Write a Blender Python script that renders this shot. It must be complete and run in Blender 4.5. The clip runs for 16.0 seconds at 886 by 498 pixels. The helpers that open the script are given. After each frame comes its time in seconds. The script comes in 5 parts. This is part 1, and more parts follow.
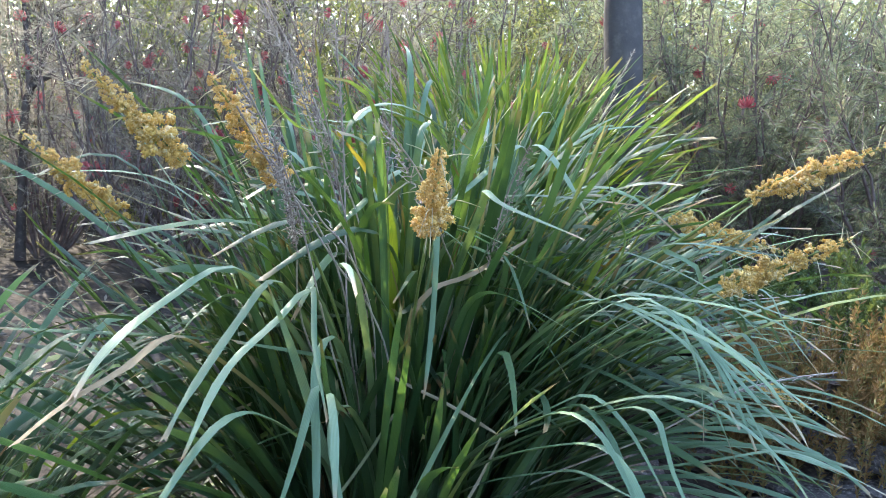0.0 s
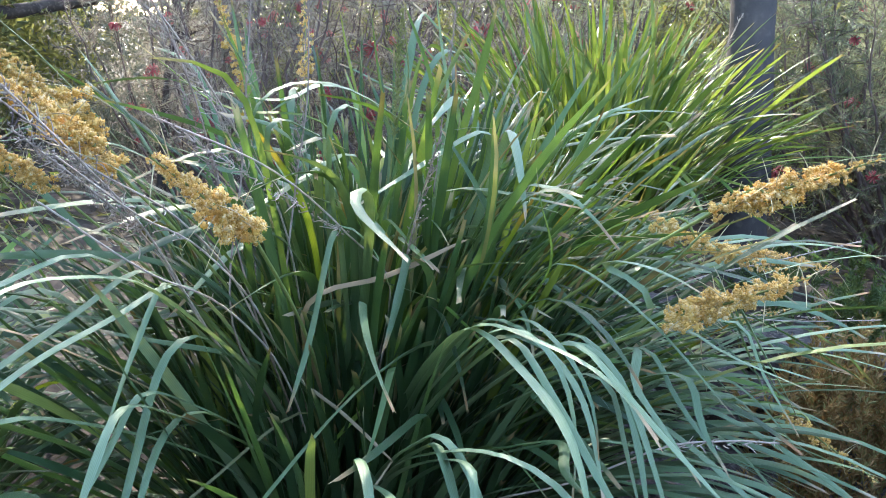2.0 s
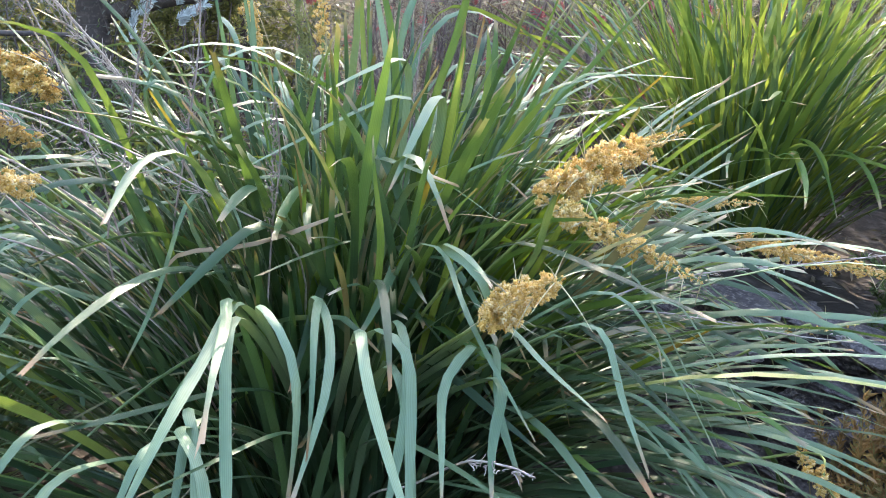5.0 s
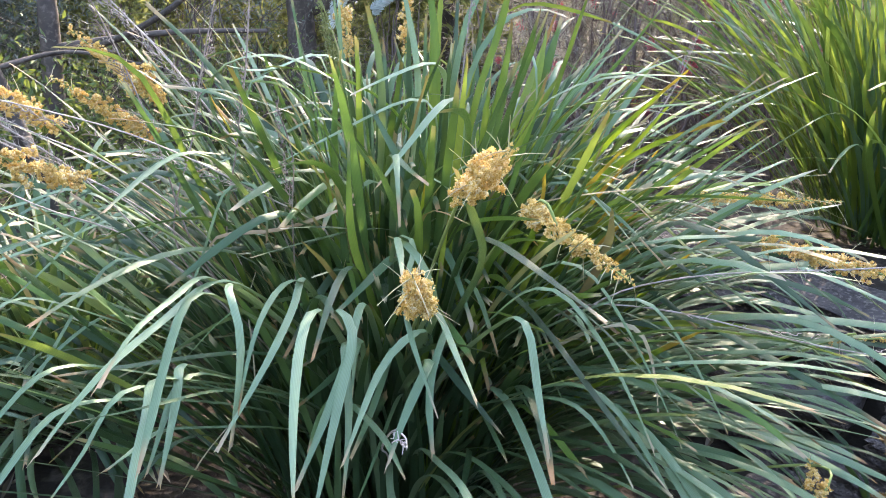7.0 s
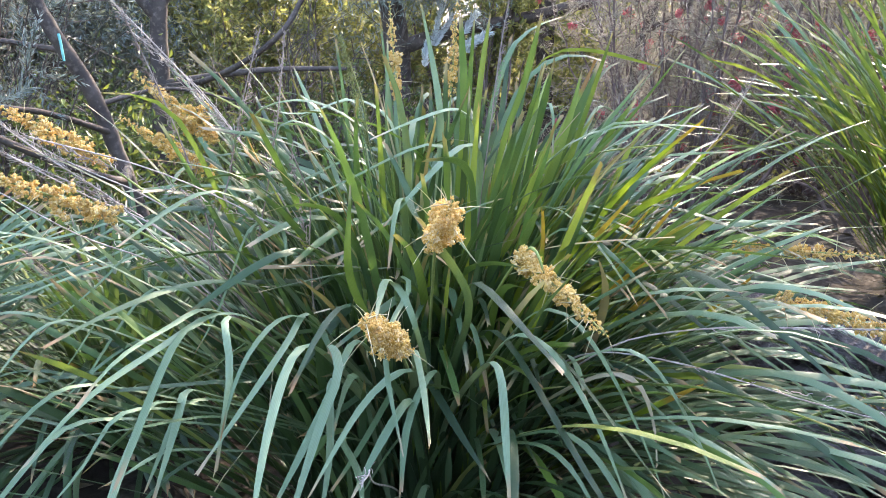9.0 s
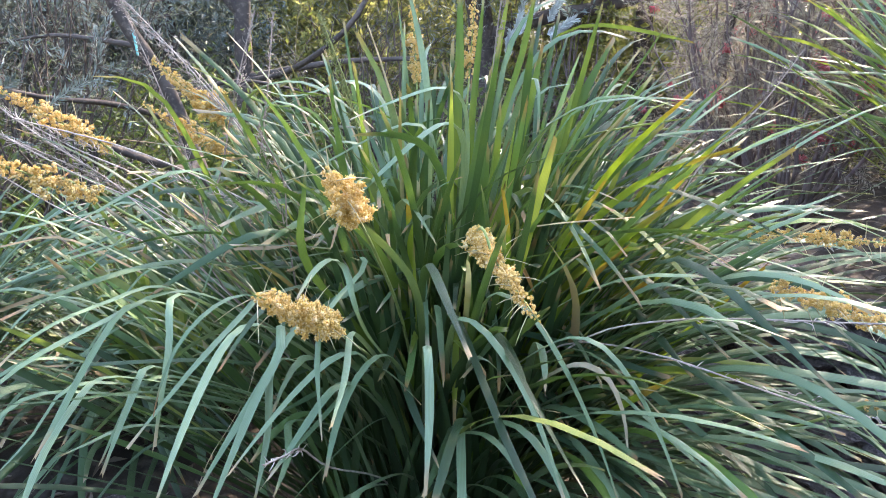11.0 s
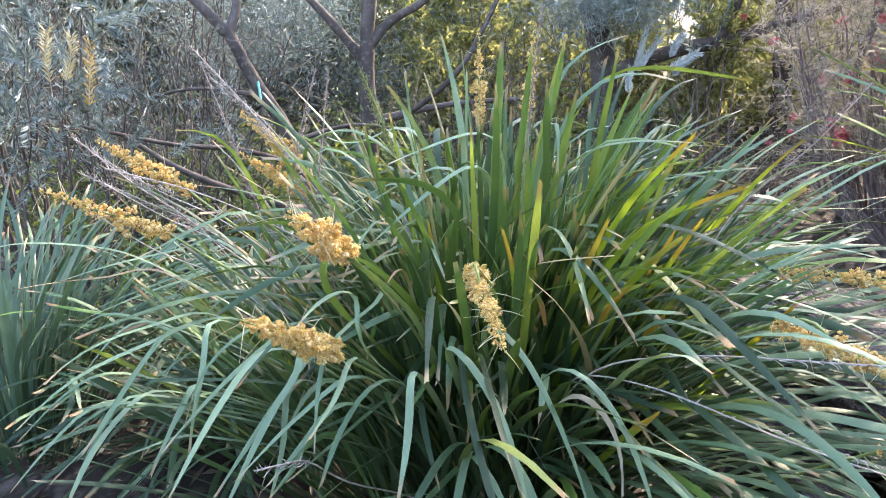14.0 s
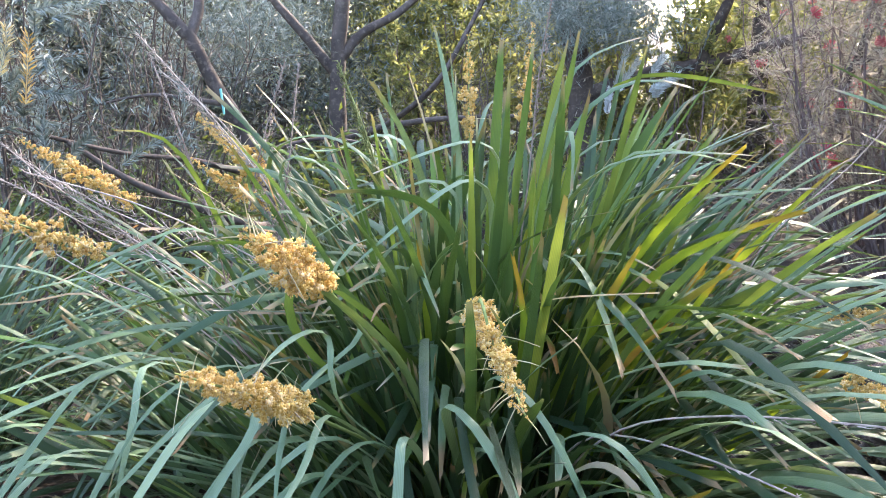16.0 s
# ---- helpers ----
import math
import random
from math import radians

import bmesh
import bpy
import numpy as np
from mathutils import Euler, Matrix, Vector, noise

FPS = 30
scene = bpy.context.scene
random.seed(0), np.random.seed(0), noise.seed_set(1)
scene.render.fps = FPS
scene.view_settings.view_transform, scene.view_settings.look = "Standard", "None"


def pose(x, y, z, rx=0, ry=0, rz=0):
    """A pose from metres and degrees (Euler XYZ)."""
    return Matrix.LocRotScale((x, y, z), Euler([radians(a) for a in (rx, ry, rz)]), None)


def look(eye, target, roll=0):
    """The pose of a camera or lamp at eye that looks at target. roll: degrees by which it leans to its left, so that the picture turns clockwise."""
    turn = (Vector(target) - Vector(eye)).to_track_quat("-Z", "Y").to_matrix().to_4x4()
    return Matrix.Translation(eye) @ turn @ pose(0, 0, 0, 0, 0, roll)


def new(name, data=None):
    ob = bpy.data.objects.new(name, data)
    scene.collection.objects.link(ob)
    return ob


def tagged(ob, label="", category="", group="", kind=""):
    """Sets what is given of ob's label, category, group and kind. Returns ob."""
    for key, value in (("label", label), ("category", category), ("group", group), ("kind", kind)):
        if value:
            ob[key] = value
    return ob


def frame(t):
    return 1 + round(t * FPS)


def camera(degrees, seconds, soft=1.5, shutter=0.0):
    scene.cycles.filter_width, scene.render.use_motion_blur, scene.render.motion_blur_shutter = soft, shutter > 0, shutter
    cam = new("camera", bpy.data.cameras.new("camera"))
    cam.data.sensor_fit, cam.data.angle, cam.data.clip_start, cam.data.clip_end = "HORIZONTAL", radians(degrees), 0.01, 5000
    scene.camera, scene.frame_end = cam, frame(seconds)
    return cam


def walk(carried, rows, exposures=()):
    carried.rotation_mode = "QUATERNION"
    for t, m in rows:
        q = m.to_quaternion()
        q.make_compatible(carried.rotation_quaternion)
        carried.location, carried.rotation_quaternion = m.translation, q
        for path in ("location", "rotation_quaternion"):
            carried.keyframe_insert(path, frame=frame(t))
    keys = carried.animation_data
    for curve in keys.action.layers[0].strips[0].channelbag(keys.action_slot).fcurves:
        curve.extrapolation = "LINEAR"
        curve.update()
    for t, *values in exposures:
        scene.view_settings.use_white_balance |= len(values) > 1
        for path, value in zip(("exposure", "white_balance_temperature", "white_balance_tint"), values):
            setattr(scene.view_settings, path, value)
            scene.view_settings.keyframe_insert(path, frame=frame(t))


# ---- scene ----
cam = camera(57.9, 16.0, 0.9)
PATH = [
    (0, (0.314, -1.501, 0.992), (0.011, 0.452, 0.684), 6.0),
    (0.5, (0.338, -1.397, 0.992), (-0.036, 0.538, 0.656), 6.4),
    (1, (0.403, -1.312, 1.019), (-0.082, 0.593, 0.65), 6.6),
    (1.5, (0.553, -1.25, 1.06), (-0.055, 0.604, 0.621), 7.8),
    (2, (0.666, -1.237, 1.079), (-0.061, 0.567, 0.613), 7.5),
    (2.5, (0.734, -1.269, 1.099), (-0.089, 0.488, 0.611), 7.5),
    (3, (0.818, -1.289, 1.12), (-0.088, 0.422, 0.617), 7.5),
    (3.5, (0.912, -1.212, 1.136), (-0.079, 0.446, 0.615), 7.1),
    (4, (1.035, -1.086, 1.137), (-0.055, 0.502, 0.598), 6.7),
    (4.5, (1.088, -0.984, 1.132), (-0.1, 0.525, 0.572), 6.2),
    (4.7, (1.083, -0.925, 1.12), (-0.137, 0.55, 0.542), 6.2),
    (6.8, (1.362, -0.626, 1.199), (-0.219, 0.376, 0.494), 2.9),
    (7, (1.382, -0.631, 1.205), (-0.219, 0.339, 0.502), 2.8),
    (7.5, (1.41, -0.619, 1.21), (-0.236, 0.282, 0.517), 2.9),
    (8, (1.442, -0.538, 1.221), (-0.243, 0.303, 0.547), 2.9),
    (8.5, (1.462, -0.508, 1.233), (-0.257, 0.279, 0.578), 2.6),
    (9, (1.479, -0.495, 1.24), (-0.267, 0.241, 0.599), 2.1),
    (9.5, (1.509, -0.465, 1.231), (-0.259, 0.222, 0.597), 1.4),
    (9.7, (1.523, -0.44, 1.227), (-0.253, 0.227, 0.594), 1.2),
    (11.8, (1.514, -0.135, 1.206), (-0.355, 0.154, 0.555), -1.4),
    (12, (1.555, -0.102, 1.214), (-0.324, 0.142, 0.573), -1.8),
    (12.5, (1.612, -0.068, 1.229), (-0.286, 0.091, 0.618), -2.6),
    (13, (1.636, -0.067, 1.232), (-0.273, 0.046, 0.647), -3.1),
    (13.5, (1.643, -0.065, 1.235), (-0.271, 0.033, 0.664), -3.3),
    (14, (1.64, -0.063, 1.234), (-0.276, 0.036, 0.67), -3.0),
    (14.5, (1.638, -0.058, 1.234), (-0.28, 0.048, 0.677), -2.8),
    (15, (1.627, -0.05, 1.234), (-0.294, 0.073, 0.692), -2.3),
    (15.5, (1.55, -0.057, 1.206), (-0.374, 0.093, 0.681), -1.7),
    (16, (1.409, -0.09, 1.18), (-0.514, 0.101, 0.664), -1.2),
]
walk(cam, [(t, look(eye, target, roll)) for t, eye, target, roll in PATH], [(0.0, 3.45, 6500, 7), (4.5, 3.57, 6950, 12), (7.0, 3.75, 7350, 15), (9.5, 3.68, 7200, 16), (12.0, 3.77, 7350, 16), (16.0, 3.66, 7200, 17)])

# ---- world, sun, exposure ----
SUN_DIR = Vector((-0.62, 0.60, 0.62)).normalized()
world = bpy.data.worlds.new("sky")
scene.world = world
world.use_nodes = True
wn = world.node_tree.nodes
sky = wn.new("ShaderNodeTexSky")
sky.sky_type, sky.sun_disc = "NISHITA", False
sky.sun_elevation = math.asin(SUN_DIR.z)
sky.sun_rotation = math.atan2(SUN_DIR.x, SUN_DIR.y)
world.node_tree.links.new(sky.outputs[0], wn["Background"].inputs[0])
wn["Background"].inputs[1].default_value = 0.15

sun = new("sun", bpy.data.lights.new("sun", "SUN"))
sun.data.energy, sun.data.angle, sun.data.color = 2.1, radians(0.5), (1.0, 0.93, 0.80)
sun.matrix_world = look(SUN_DIR * 20, (0, 0, 0))


# ---- materials ----
class Nodes:
    """A small helper to wire node materials."""

    def __init__(self, name):
        self.mat = bpy.data.materials.new(name)
        self.mat.use_nodes = True
        self.tree = self.mat.node_tree
        self.tree.nodes.clear()
        self.out = self.tree.nodes.new("ShaderNodeOutputMaterial")

    def add(self, kind, operation=None, **values):
        n = self.tree.nodes.new(kind)
        if operation:
            n.operation = operation
        for key, value in values.items():
            n.inputs[key].default_value = value
        return n

    def link(self, a, b):
        self.tree.links.new(a, b)

    def ramp(self, fac, stops, mode="LINEAR"):
        n = self.tree.nodes.new("ShaderNodeValToRGB")
        n.color_ramp.interpolation = mode
        els = n.color_ramp.elements
        while len(els) < len(stops):
            els.new(0.5)
        for el, (pos, col) in zip(els, stops):
            el.position, el.color = pos, (*col, 1.0)
        self.link(fac, n.inputs[0])
        return n.outputs[0]

    def math(self, op, a, b):
        n = self.tree.nodes.new("ShaderNodeMath")
        n.operation = op
        for i, v in enumerate((a, b)):
            if isinstance(v, (int, float)):
                n.inputs[i].default_value = v
            else:
                self.link(v, n.inputs[i])
        return n.outputs[0]

    def mix(self, fac, a, b, blend="MIX"):
        n = self.tree.nodes.new("ShaderNodeMix")
        n.data_type, n.blend_type = "RGBA", blend
        for sock, v in ((n.inputs[0], fac), (n.inputs[6], a), (n.inputs[7], b)):
            if isinstance(v, (int, float)):
                sock.default_value = v
            elif isinstance(v, tuple):
                sock.default_value = (*v, 1.0)
            else:
                self.link(v, sock)
        return n.outputs[2]

    def chance(self):
        """A random number for each object and each loose piece."""
        a = self.add("ShaderNodeObjectInfo").outputs["Random"]
        b = self.add("ShaderNodeNewGeometry").outputs["Random Per Island"]
        return self.math("FRACT", self.math("ADD", a, b), 0.0)

    def noise(self, scale, detail=4.0, coords=None, rough=0.6):
        n = self.add("ShaderNodeTexNoise", Scale=scale, Detail=detail, Roughness=rough)
        if coords is None:
            coords = self.add("ShaderNodeTexCoord").outputs["Object"]
        self.link(coords, n.inputs["Vector"])
        return n.outputs[0]

    def surface(self, colour, rough=0.5, spec=0.5, bump=None, bump_strength=0.3, bump_depth=0.002, thin=0.0, thin_colour=None):
        p = self.add("ShaderNodeBsdfPrincipled")
        for sock, v in (("Base Color", colour), ("Roughness", rough), ("Specular IOR Level", spec)):
            if isinstance(v, tuple):
                p.inputs[sock].default_value = (*v, 1.0)
            elif isinstance(v, (int, float)):
                p.inputs[sock].default_value = v
            else:
                self.link(v, p.inputs[sock])
        if bump is not None:
            b = self.add("ShaderNodeBump", Strength=bump_strength, Distance=bump_depth)
            self.link(bump, b.inputs["Height"])
            self.link(b.outputs[0], p.inputs["Normal"])
        last = p.outputs[0]
        if thin > 0:
            tr = self.add("ShaderNodeBsdfTranslucent")
            if thin_colour is None:
                thin_colour = colour
            if isinstance(thin_colour, tuple):
                tr.inputs[0].default_value = (*thin_colour, 1.0)
            else:
                self.link(thin_colour, tr.inputs[0])
            m = self.add("ShaderNodeMixShader", Fac=thin)
            self.link(p.outputs[0], m.inputs[1])
            self.link(tr.outputs[0], m.inputs[2])
            last = m.outputs[0]
        self.link(last, self.out.inputs[0])
        return self.mat


def blade_material(name, stops, tip=0.024, thin=0.34, rough=0.36, sheen=0.5, vein=0.32, glow=(0.36, 0.46, 0.06), rust=((0.30, 0.22, 0.12), (0.20, 0.10, 0.04), (0.40, 0.33, 0.22))):
    """Strap leaves: veins along the blade, colour from plant to plant, dry tips."""
    k = Nodes(name)
    uv = k.add("ShaderNodeUVMap").outputs[0]
    sep = k.add("ShaderNodeSeparateXYZ")
    k.link(uv, sep.inputs[0])
    rnd = k.chance()
    base = k.ramp(rnd, stops)
    stretch = k.add("ShaderNodeVectorMath", operation="MULTIPLY")
    k.link(uv, stretch.inputs[0])
    stretch.inputs[1].default_value = (34.0, 1.2, 1.0)
    shift = k.add("ShaderNodeCombineXYZ")
    k.link(k.math("MULTIPLY", rnd, 90.0), shift.inputs[2])
    moved = k.add("ShaderNodeVectorMath", operation="ADD")
    k.link(stretch.outputs[0], moved.inputs[0])
    k.link(shift.outputs[0], moved.inputs[1])
    veins = k.noise(1.0, 3.0, moved.outputs[0])
    col = k.mix(k.math("MULTIPLY", k.math("SUBTRACT", veins, 0.35), 1.2), base, (0.125, 0.23, 0.09), "MIX")
    col = k.mix(vein, base, col)
    # fine dark lines between the veins and a paler midrib
    lines = k.add("ShaderNodeTexWave", Scale=0.06, Distortion=1.5, Detail=2.0)
    k.link(moved.outputs[0], lines.inputs["Vector"])
    col = k.mix(k.math("MULTIPLY", lines.outputs[1], 0.40), col, k.mix(0.75, col, (0.03, 0.06, 0.025)))
    patches = k.noise(9.0, 3.0)
    col = k.mix(k.math("MULTIPLY", k.math("SUBTRACT", patches, 0.56), 1.1), col, (0.105, 0.155, 0.05))
    # dry tip, of uneven length
    edge = k.math("SUBTRACT", 1.0 - tip, k.math("MULTIPLY", k.math("FRACT", k.math("MULTIPLY", rnd, 7.31), 0.0), tip * 1.6))
    dry = k.math("MULTIPLY", k.math("SUBTRACT", k.math("ADD", sep.outputs[1], k.math("MULTIPLY", veins, 0.022)), edge), 44.0)
    dry_node = k.add("ShaderNodeClamp")
    k.link(dry, dry_node.inputs[0])
    straw = k.ramp(k.math("FRACT", k.math("MULTIPLY", rnd, 13.7), 0.0), [(0.0, rust[0]), (0.5, rust[1]), (1.0, rust[2])])
    col = k.mix(dry_node.outputs[0], col, straw)
    light = k.mix(0.42, col, glow, "MIX")
    return k.surface(col, rough, sheen, veins, 0.35, 0.0012, thin, light)


# the near-black greens put the clump's inner shade into the leaf colour
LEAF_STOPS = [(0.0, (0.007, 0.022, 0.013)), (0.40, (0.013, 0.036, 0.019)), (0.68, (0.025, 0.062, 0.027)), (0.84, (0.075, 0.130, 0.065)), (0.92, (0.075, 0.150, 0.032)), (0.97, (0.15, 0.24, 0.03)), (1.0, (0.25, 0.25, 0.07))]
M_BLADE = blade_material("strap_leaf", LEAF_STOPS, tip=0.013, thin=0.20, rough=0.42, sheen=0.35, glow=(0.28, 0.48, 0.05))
# pale blue of the sky's reflection is put into this leaf colour
M_PALE = blade_material("sky_sheen_strap_leaf", [(0.0, (0.074, 0.135, 0.070)), (0.5, (0.132, 0.205, 0.118)), (1.0, (0.205, 0.285, 0.172))], tip=0.010, thin=0.2, rough=0.45, sheen=0.5, vein=0.7)
M_MID = blade_material("folded_strap_leaf", [(0.0, (0.034, 0.080, 0.038)), (0.5, (0.074, 0.135, 0.066)), (1.0, (0.122, 0.190, 0.100))], tip=0.02, thin=0.2, rough=0.44, sheen=0.45, vein=0.5)
M_BLUISH = blade_material("bluish_strap_leaf", [(0.0, (0.036, 0.075, 0.045)), (0.5, (0.072, 0.125, 0.078)), (1.0, (0.13, 0.195, 0.125))], tip=0.02, thin=0.12, rough=0.44, sheen=0.5, vein=0.5, glow=(0.20, 0.34, 0.14))
M_YELLOW = blade_material("yellowing_strap_leaf", [(0.0, (0.08, 0.15, 0.02)), (0.6, (0.18, 0.25, 0.02)), (1.0, (0.28, 0.32, 0.03))], tip=0.05, thin=0.42, glow=(0.40, 0.52, 0.02), rust=((0.22, 0.08, 0.03), (0.32, 0.12, 0.03), (0.15, 0.07, 0.04)))
M_DRY = blade_material("dry_strap_leaf", [(0.0, (0.30, 0.20, 0.12)), (1.0, (0.45, 0.36, 0.25))], tip=0.2, thin=0.15, rough=0.7)
M_STRAW = blade_material("straw_strap_leaf", [(0.0, (0.08, 0.085, 0.035)), (0.5, (0.17, 0.145, 0.07)), (1.0, (0.34, 0.27, 0.17))], tip=0.1, thin=0.25, rough=0.6)
# yellow of the sun shining through is put into the leaf colour
M_SUN_TINT = blade_material("sun_tinted_strap_leaf", [(0.0, (0.040, 0.090, 0.016)), (0.5, (0.090, 0.160, 0.022)), (1.0, (0.24, 0.27, 0.036))], tip=0.014, thin=0.37, rough=0.5, sheen=0.15, glow=(0.34, 0.42, 0.07))


def floret_material():
    k = Nodes("yellow_florets")
    col = k.ramp(k.chance(), [(0.0, (0.58, 0.36, 0.085)), (0.3, (0.78, 0.52, 0.15)), (0.7, (0.90, 0.66, 0.26)), (1.0, (0.93, 0.78, 0.50))])
    return k.surface(col, 0.65, 0.25, k.noise(900.0, 2.0), 0.4, 0.0006, 0.35)


def plain_material(name, a, b, scale, rough, spec=0.3, bump=0.4, depth=0.004, thin=0.0, c=None):
    k = Nodes(name)
    big = k.noise(scale, 6.0)
    col = k.ramp(big, [(0.32, a), (0.68, b)])
    if c is not None:
        col = k.mix(k.ramp(k.noise(scale * 5.3, 3.0), [(0.52, (0, 0, 0)), (0.70, (1, 1, 1))]), col, c)
    return k.surface(col, rough, spec, k.noise(scale * 7.0, 5.0), bump, depth, thin)


def foliage_material(name, stops, rough=0.5, thin=0.45, thin_tint=(0.5, 0.52, 0.06)):
    k = Nodes(name)
    col = k.ramp(k.chance(), stops)
    return k.surface(col, rough, 0.4, None, thin=thin, thin_colour=k.mix(0.35, col, thin_tint))


M_FLORET = floret_material()
M_STALK = plain_material("flower_stalk_green", (0.16, 0.22, 0.06), (0.26, 0.30, 0.10), 60.0, 0.5)
M_BRACT = plain_material("straw_bract", (0.45, 0.38, 0.22), (0.62, 0.55, 0.36), 80.0, 0.6, thin=0.2)
M_DRYSTALK = plain_material("old_flower_stalk", (0.17, 0.125, 0.11), (0.33, 0.26, 0.22), 70.0, 0.8)
M_PALESTALK = plain_material("bleached_flower_stalk", (0.30, 0.24, 0.21), (0.56, 0.48, 0.42), 70.0, 0.8)
M_SEED = plain_material("green_seed_head", (0.16, 0.20, 0.07), (0.30, 0.30, 0.12), 70.0, 0.7, thin=0.2)
M_SOIL = plain_material("soil_and_litter", (0.020, 0.016, 0.013), (0.070, 0.055, 0.047), 2.2, 0.95, 0.15, 0.8, 0.02, c=(0.11, 0.09, 0.078))
M_ROCK = plain_material("slate_rock", (0.065, 0.055, 0.055), (0.175, 0.148, 0.145), 14.0, 0.92, 0.12, 1.0, 0.02, c=(0.28, 0.235, 0.215))
M_BARK_GREY = plain_material("smooth_grey_bark", (0.052, 0.045, 0.048), (0.092, 0.080, 0.080), 3.5, 0.85, 0.15, 0.5, 0.008, c=(0.105, 0.092, 0.088))
M_BARK_BROWN = plain_material("brown_bark", (0.050, 0.040, 0.037), (0.110, 0.088, 0.079), 7.0, 0.85, 0.2, 0.5, 0.005, c=(0.15, 0.12, 0.105))
M_TWIG = plain_material("shrub_twigs", (0.080, 0.058, 0.055), (0.205, 0.150, 0.142), 20.0, 0.85)
M_NEEDLE = foliage_material("grey_green_needles", [(0.0, (0.14, 0.165, 0.11)), (0.5, (0.26, 0.29, 0.185)), (0.85, (0.40, 0.41, 0.25)), (1.0, (0.54, 0.47, 0.29))], thin_tint=(0.42, 0.43, 0.2))
M_SPRIG = foliage_material("grey_green_sprigs", [(0.0, (0.075, 0.095, 0.066)), (0.5, (0.135, 0.16, 0.108)), (0.85, (0.215, 0.23, 0.15)), (1.0, (0.31, 0.255, 0.18))], thin=0.35, thin_tint=(0.42, 0.43, 0.2))
M_PINKISH = foliage_material("dusky_needles", [(0.0, (0.13, 0.115, 0.105)), (0.45, (0.215, 0.20, 0.175)), (0.8, (0.30, 0.28, 0.235)), (1.0, (0.44, 0.36, 0.33))], thin_tint=(0.46, 0.40, 0.28))
M_SILVER = foliage_material("silver_blue_leaves", [(0.0, (0.070, 0.095, 0.092)), (0.5, (0.145, 0.185, 0.18)), (1.0, (0.275, 0.32, 0.305))], thin=0.2, thin_tint=(0.25, 0.3, 0.2))
M_FROST = foliage_material("pale_silver_sprigs", [(0.0, (0.46, 0.52, 0.54)), (0.5, (0.58, 0.64, 0.66)), (1.0, (0.70, 0.75, 0.76))], thin=0.2, thin_tint=(0.35, 0.4, 0.35))
M_ORANGE = foliage_material("orange_new_shoots", [(0.0, (0.42, 0.22, 0.06)), (0.5, (0.50, 0.30, 0.11)), (1.0, (0.52, 0.40, 0.22))], thin=0.3)
M_FADED = foliage_material("faded_new_shoots", [(0.0, (0.36, 0.26, 0.14)), (0.5, (0.44, 0.36, 0.22)), (1.0, (0.50, 0.46, 0.36))], thin=0.3)
# sunlight on the far foliage is partly put into these yellow tones
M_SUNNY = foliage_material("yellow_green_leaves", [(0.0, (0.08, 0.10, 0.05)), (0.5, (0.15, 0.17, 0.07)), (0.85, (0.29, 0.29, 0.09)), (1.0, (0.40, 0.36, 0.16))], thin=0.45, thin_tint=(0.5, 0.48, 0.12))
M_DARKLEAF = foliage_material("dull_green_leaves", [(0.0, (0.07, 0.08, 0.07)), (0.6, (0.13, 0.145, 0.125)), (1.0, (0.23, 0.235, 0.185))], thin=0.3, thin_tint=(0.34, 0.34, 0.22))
M_FERN = foliage_material("rusty_fern_fronds", [(0.0, (0.20, 0.11, 0.05)), (0.5, (0.32, 0.19, 0.075)), (0.8, (0.24, 0.21, 0.085)), (1.0, (0.16, 0.19, 0.07))], thin=0.35, thin_tint=(0.45, 0.30, 0.09))
M_GREENFERN = foliage_material("green_herb_leaves", [(0.0, (0.035, 0.07, 0.03)), (0.6, (0.07, 0.12, 0.045)), (1.0, (0.13, 0.17, 0.06))], thin=0.3)
M_RED = foliage_material("red_flowers", [(0.0, (0.34, 0.05, 0.08)), (0.6, (0.50, 0.10, 0.13)), (1.0, (0.58, 0.27, 0.26))], thin=0.3, thin_tint=(0.7, 0.05, 0.05))
M_LITTER = foliage_material("fallen_leaves", [(0.0, (0.05, 0.036, 0.028)), (0.5, (0.115, 0.082, 0.062)), (0.85, (0.21, 0.17, 0.14)), (1.0, (0.34, 0.30, 0.26))], rough=0.8, thin=0.1)
M_TAG = plain_material("turquoise_tape", (0.12, 0.42, 0.40), (0.20, 0.55, 0.50), 20.0, 0.5)

rng = np.random.default_rng(11)


# ---- mesh builders ----
def mesh_of(name, verts, faces, material, uvs=None, smooth=True):
    """A mesh from arrays: verts (n, 3), faces (m, 3 or 4), uvs (n, 2) by vertex."""
    me = bpy.data.meshes.new(name)
    verts, faces = np.asarray(verts, np.float32), np.asarray(faces, np.int32)
    m, c = faces.shape
    me.vertices.add(len(verts))
    me.vertices.foreach_set("co", verts.ravel())
    me.loops.add(m * c)
    me.loops.foreach_set("vertex_index", faces.ravel())
    me.polygons.add(m)
    me.polygons.foreach_set("loop_start", np.arange(0, m * c, c, dtype=np.int32))
    if uvs is not None:
        layer = me.uv_layers.new(name="UVMap")
        layer.data.foreach_set("uv", np.asarray(uvs, np.float32)[faces.ravel()].ravel())
    me.polygons.foreach_set("use_smooth", np.full(m, smooth))
    me.materials.append(material)
    me.update(calc_edges=True)
    me.validate()
    return me


def piece(name, mesh, parent=None, label="", kind=""):
    ob = new(name, mesh)
    ob.parent = parent
    return tagged(ob, label, kind=kind)


def thing(name, place, label, category, group="", turn=0.0):
    ob = new(name)
    ob.empty_display_size = 0.1
    ob.matrix_world = pose(*place, 0, 0, turn)
    return tagged(ob, label, category, group)


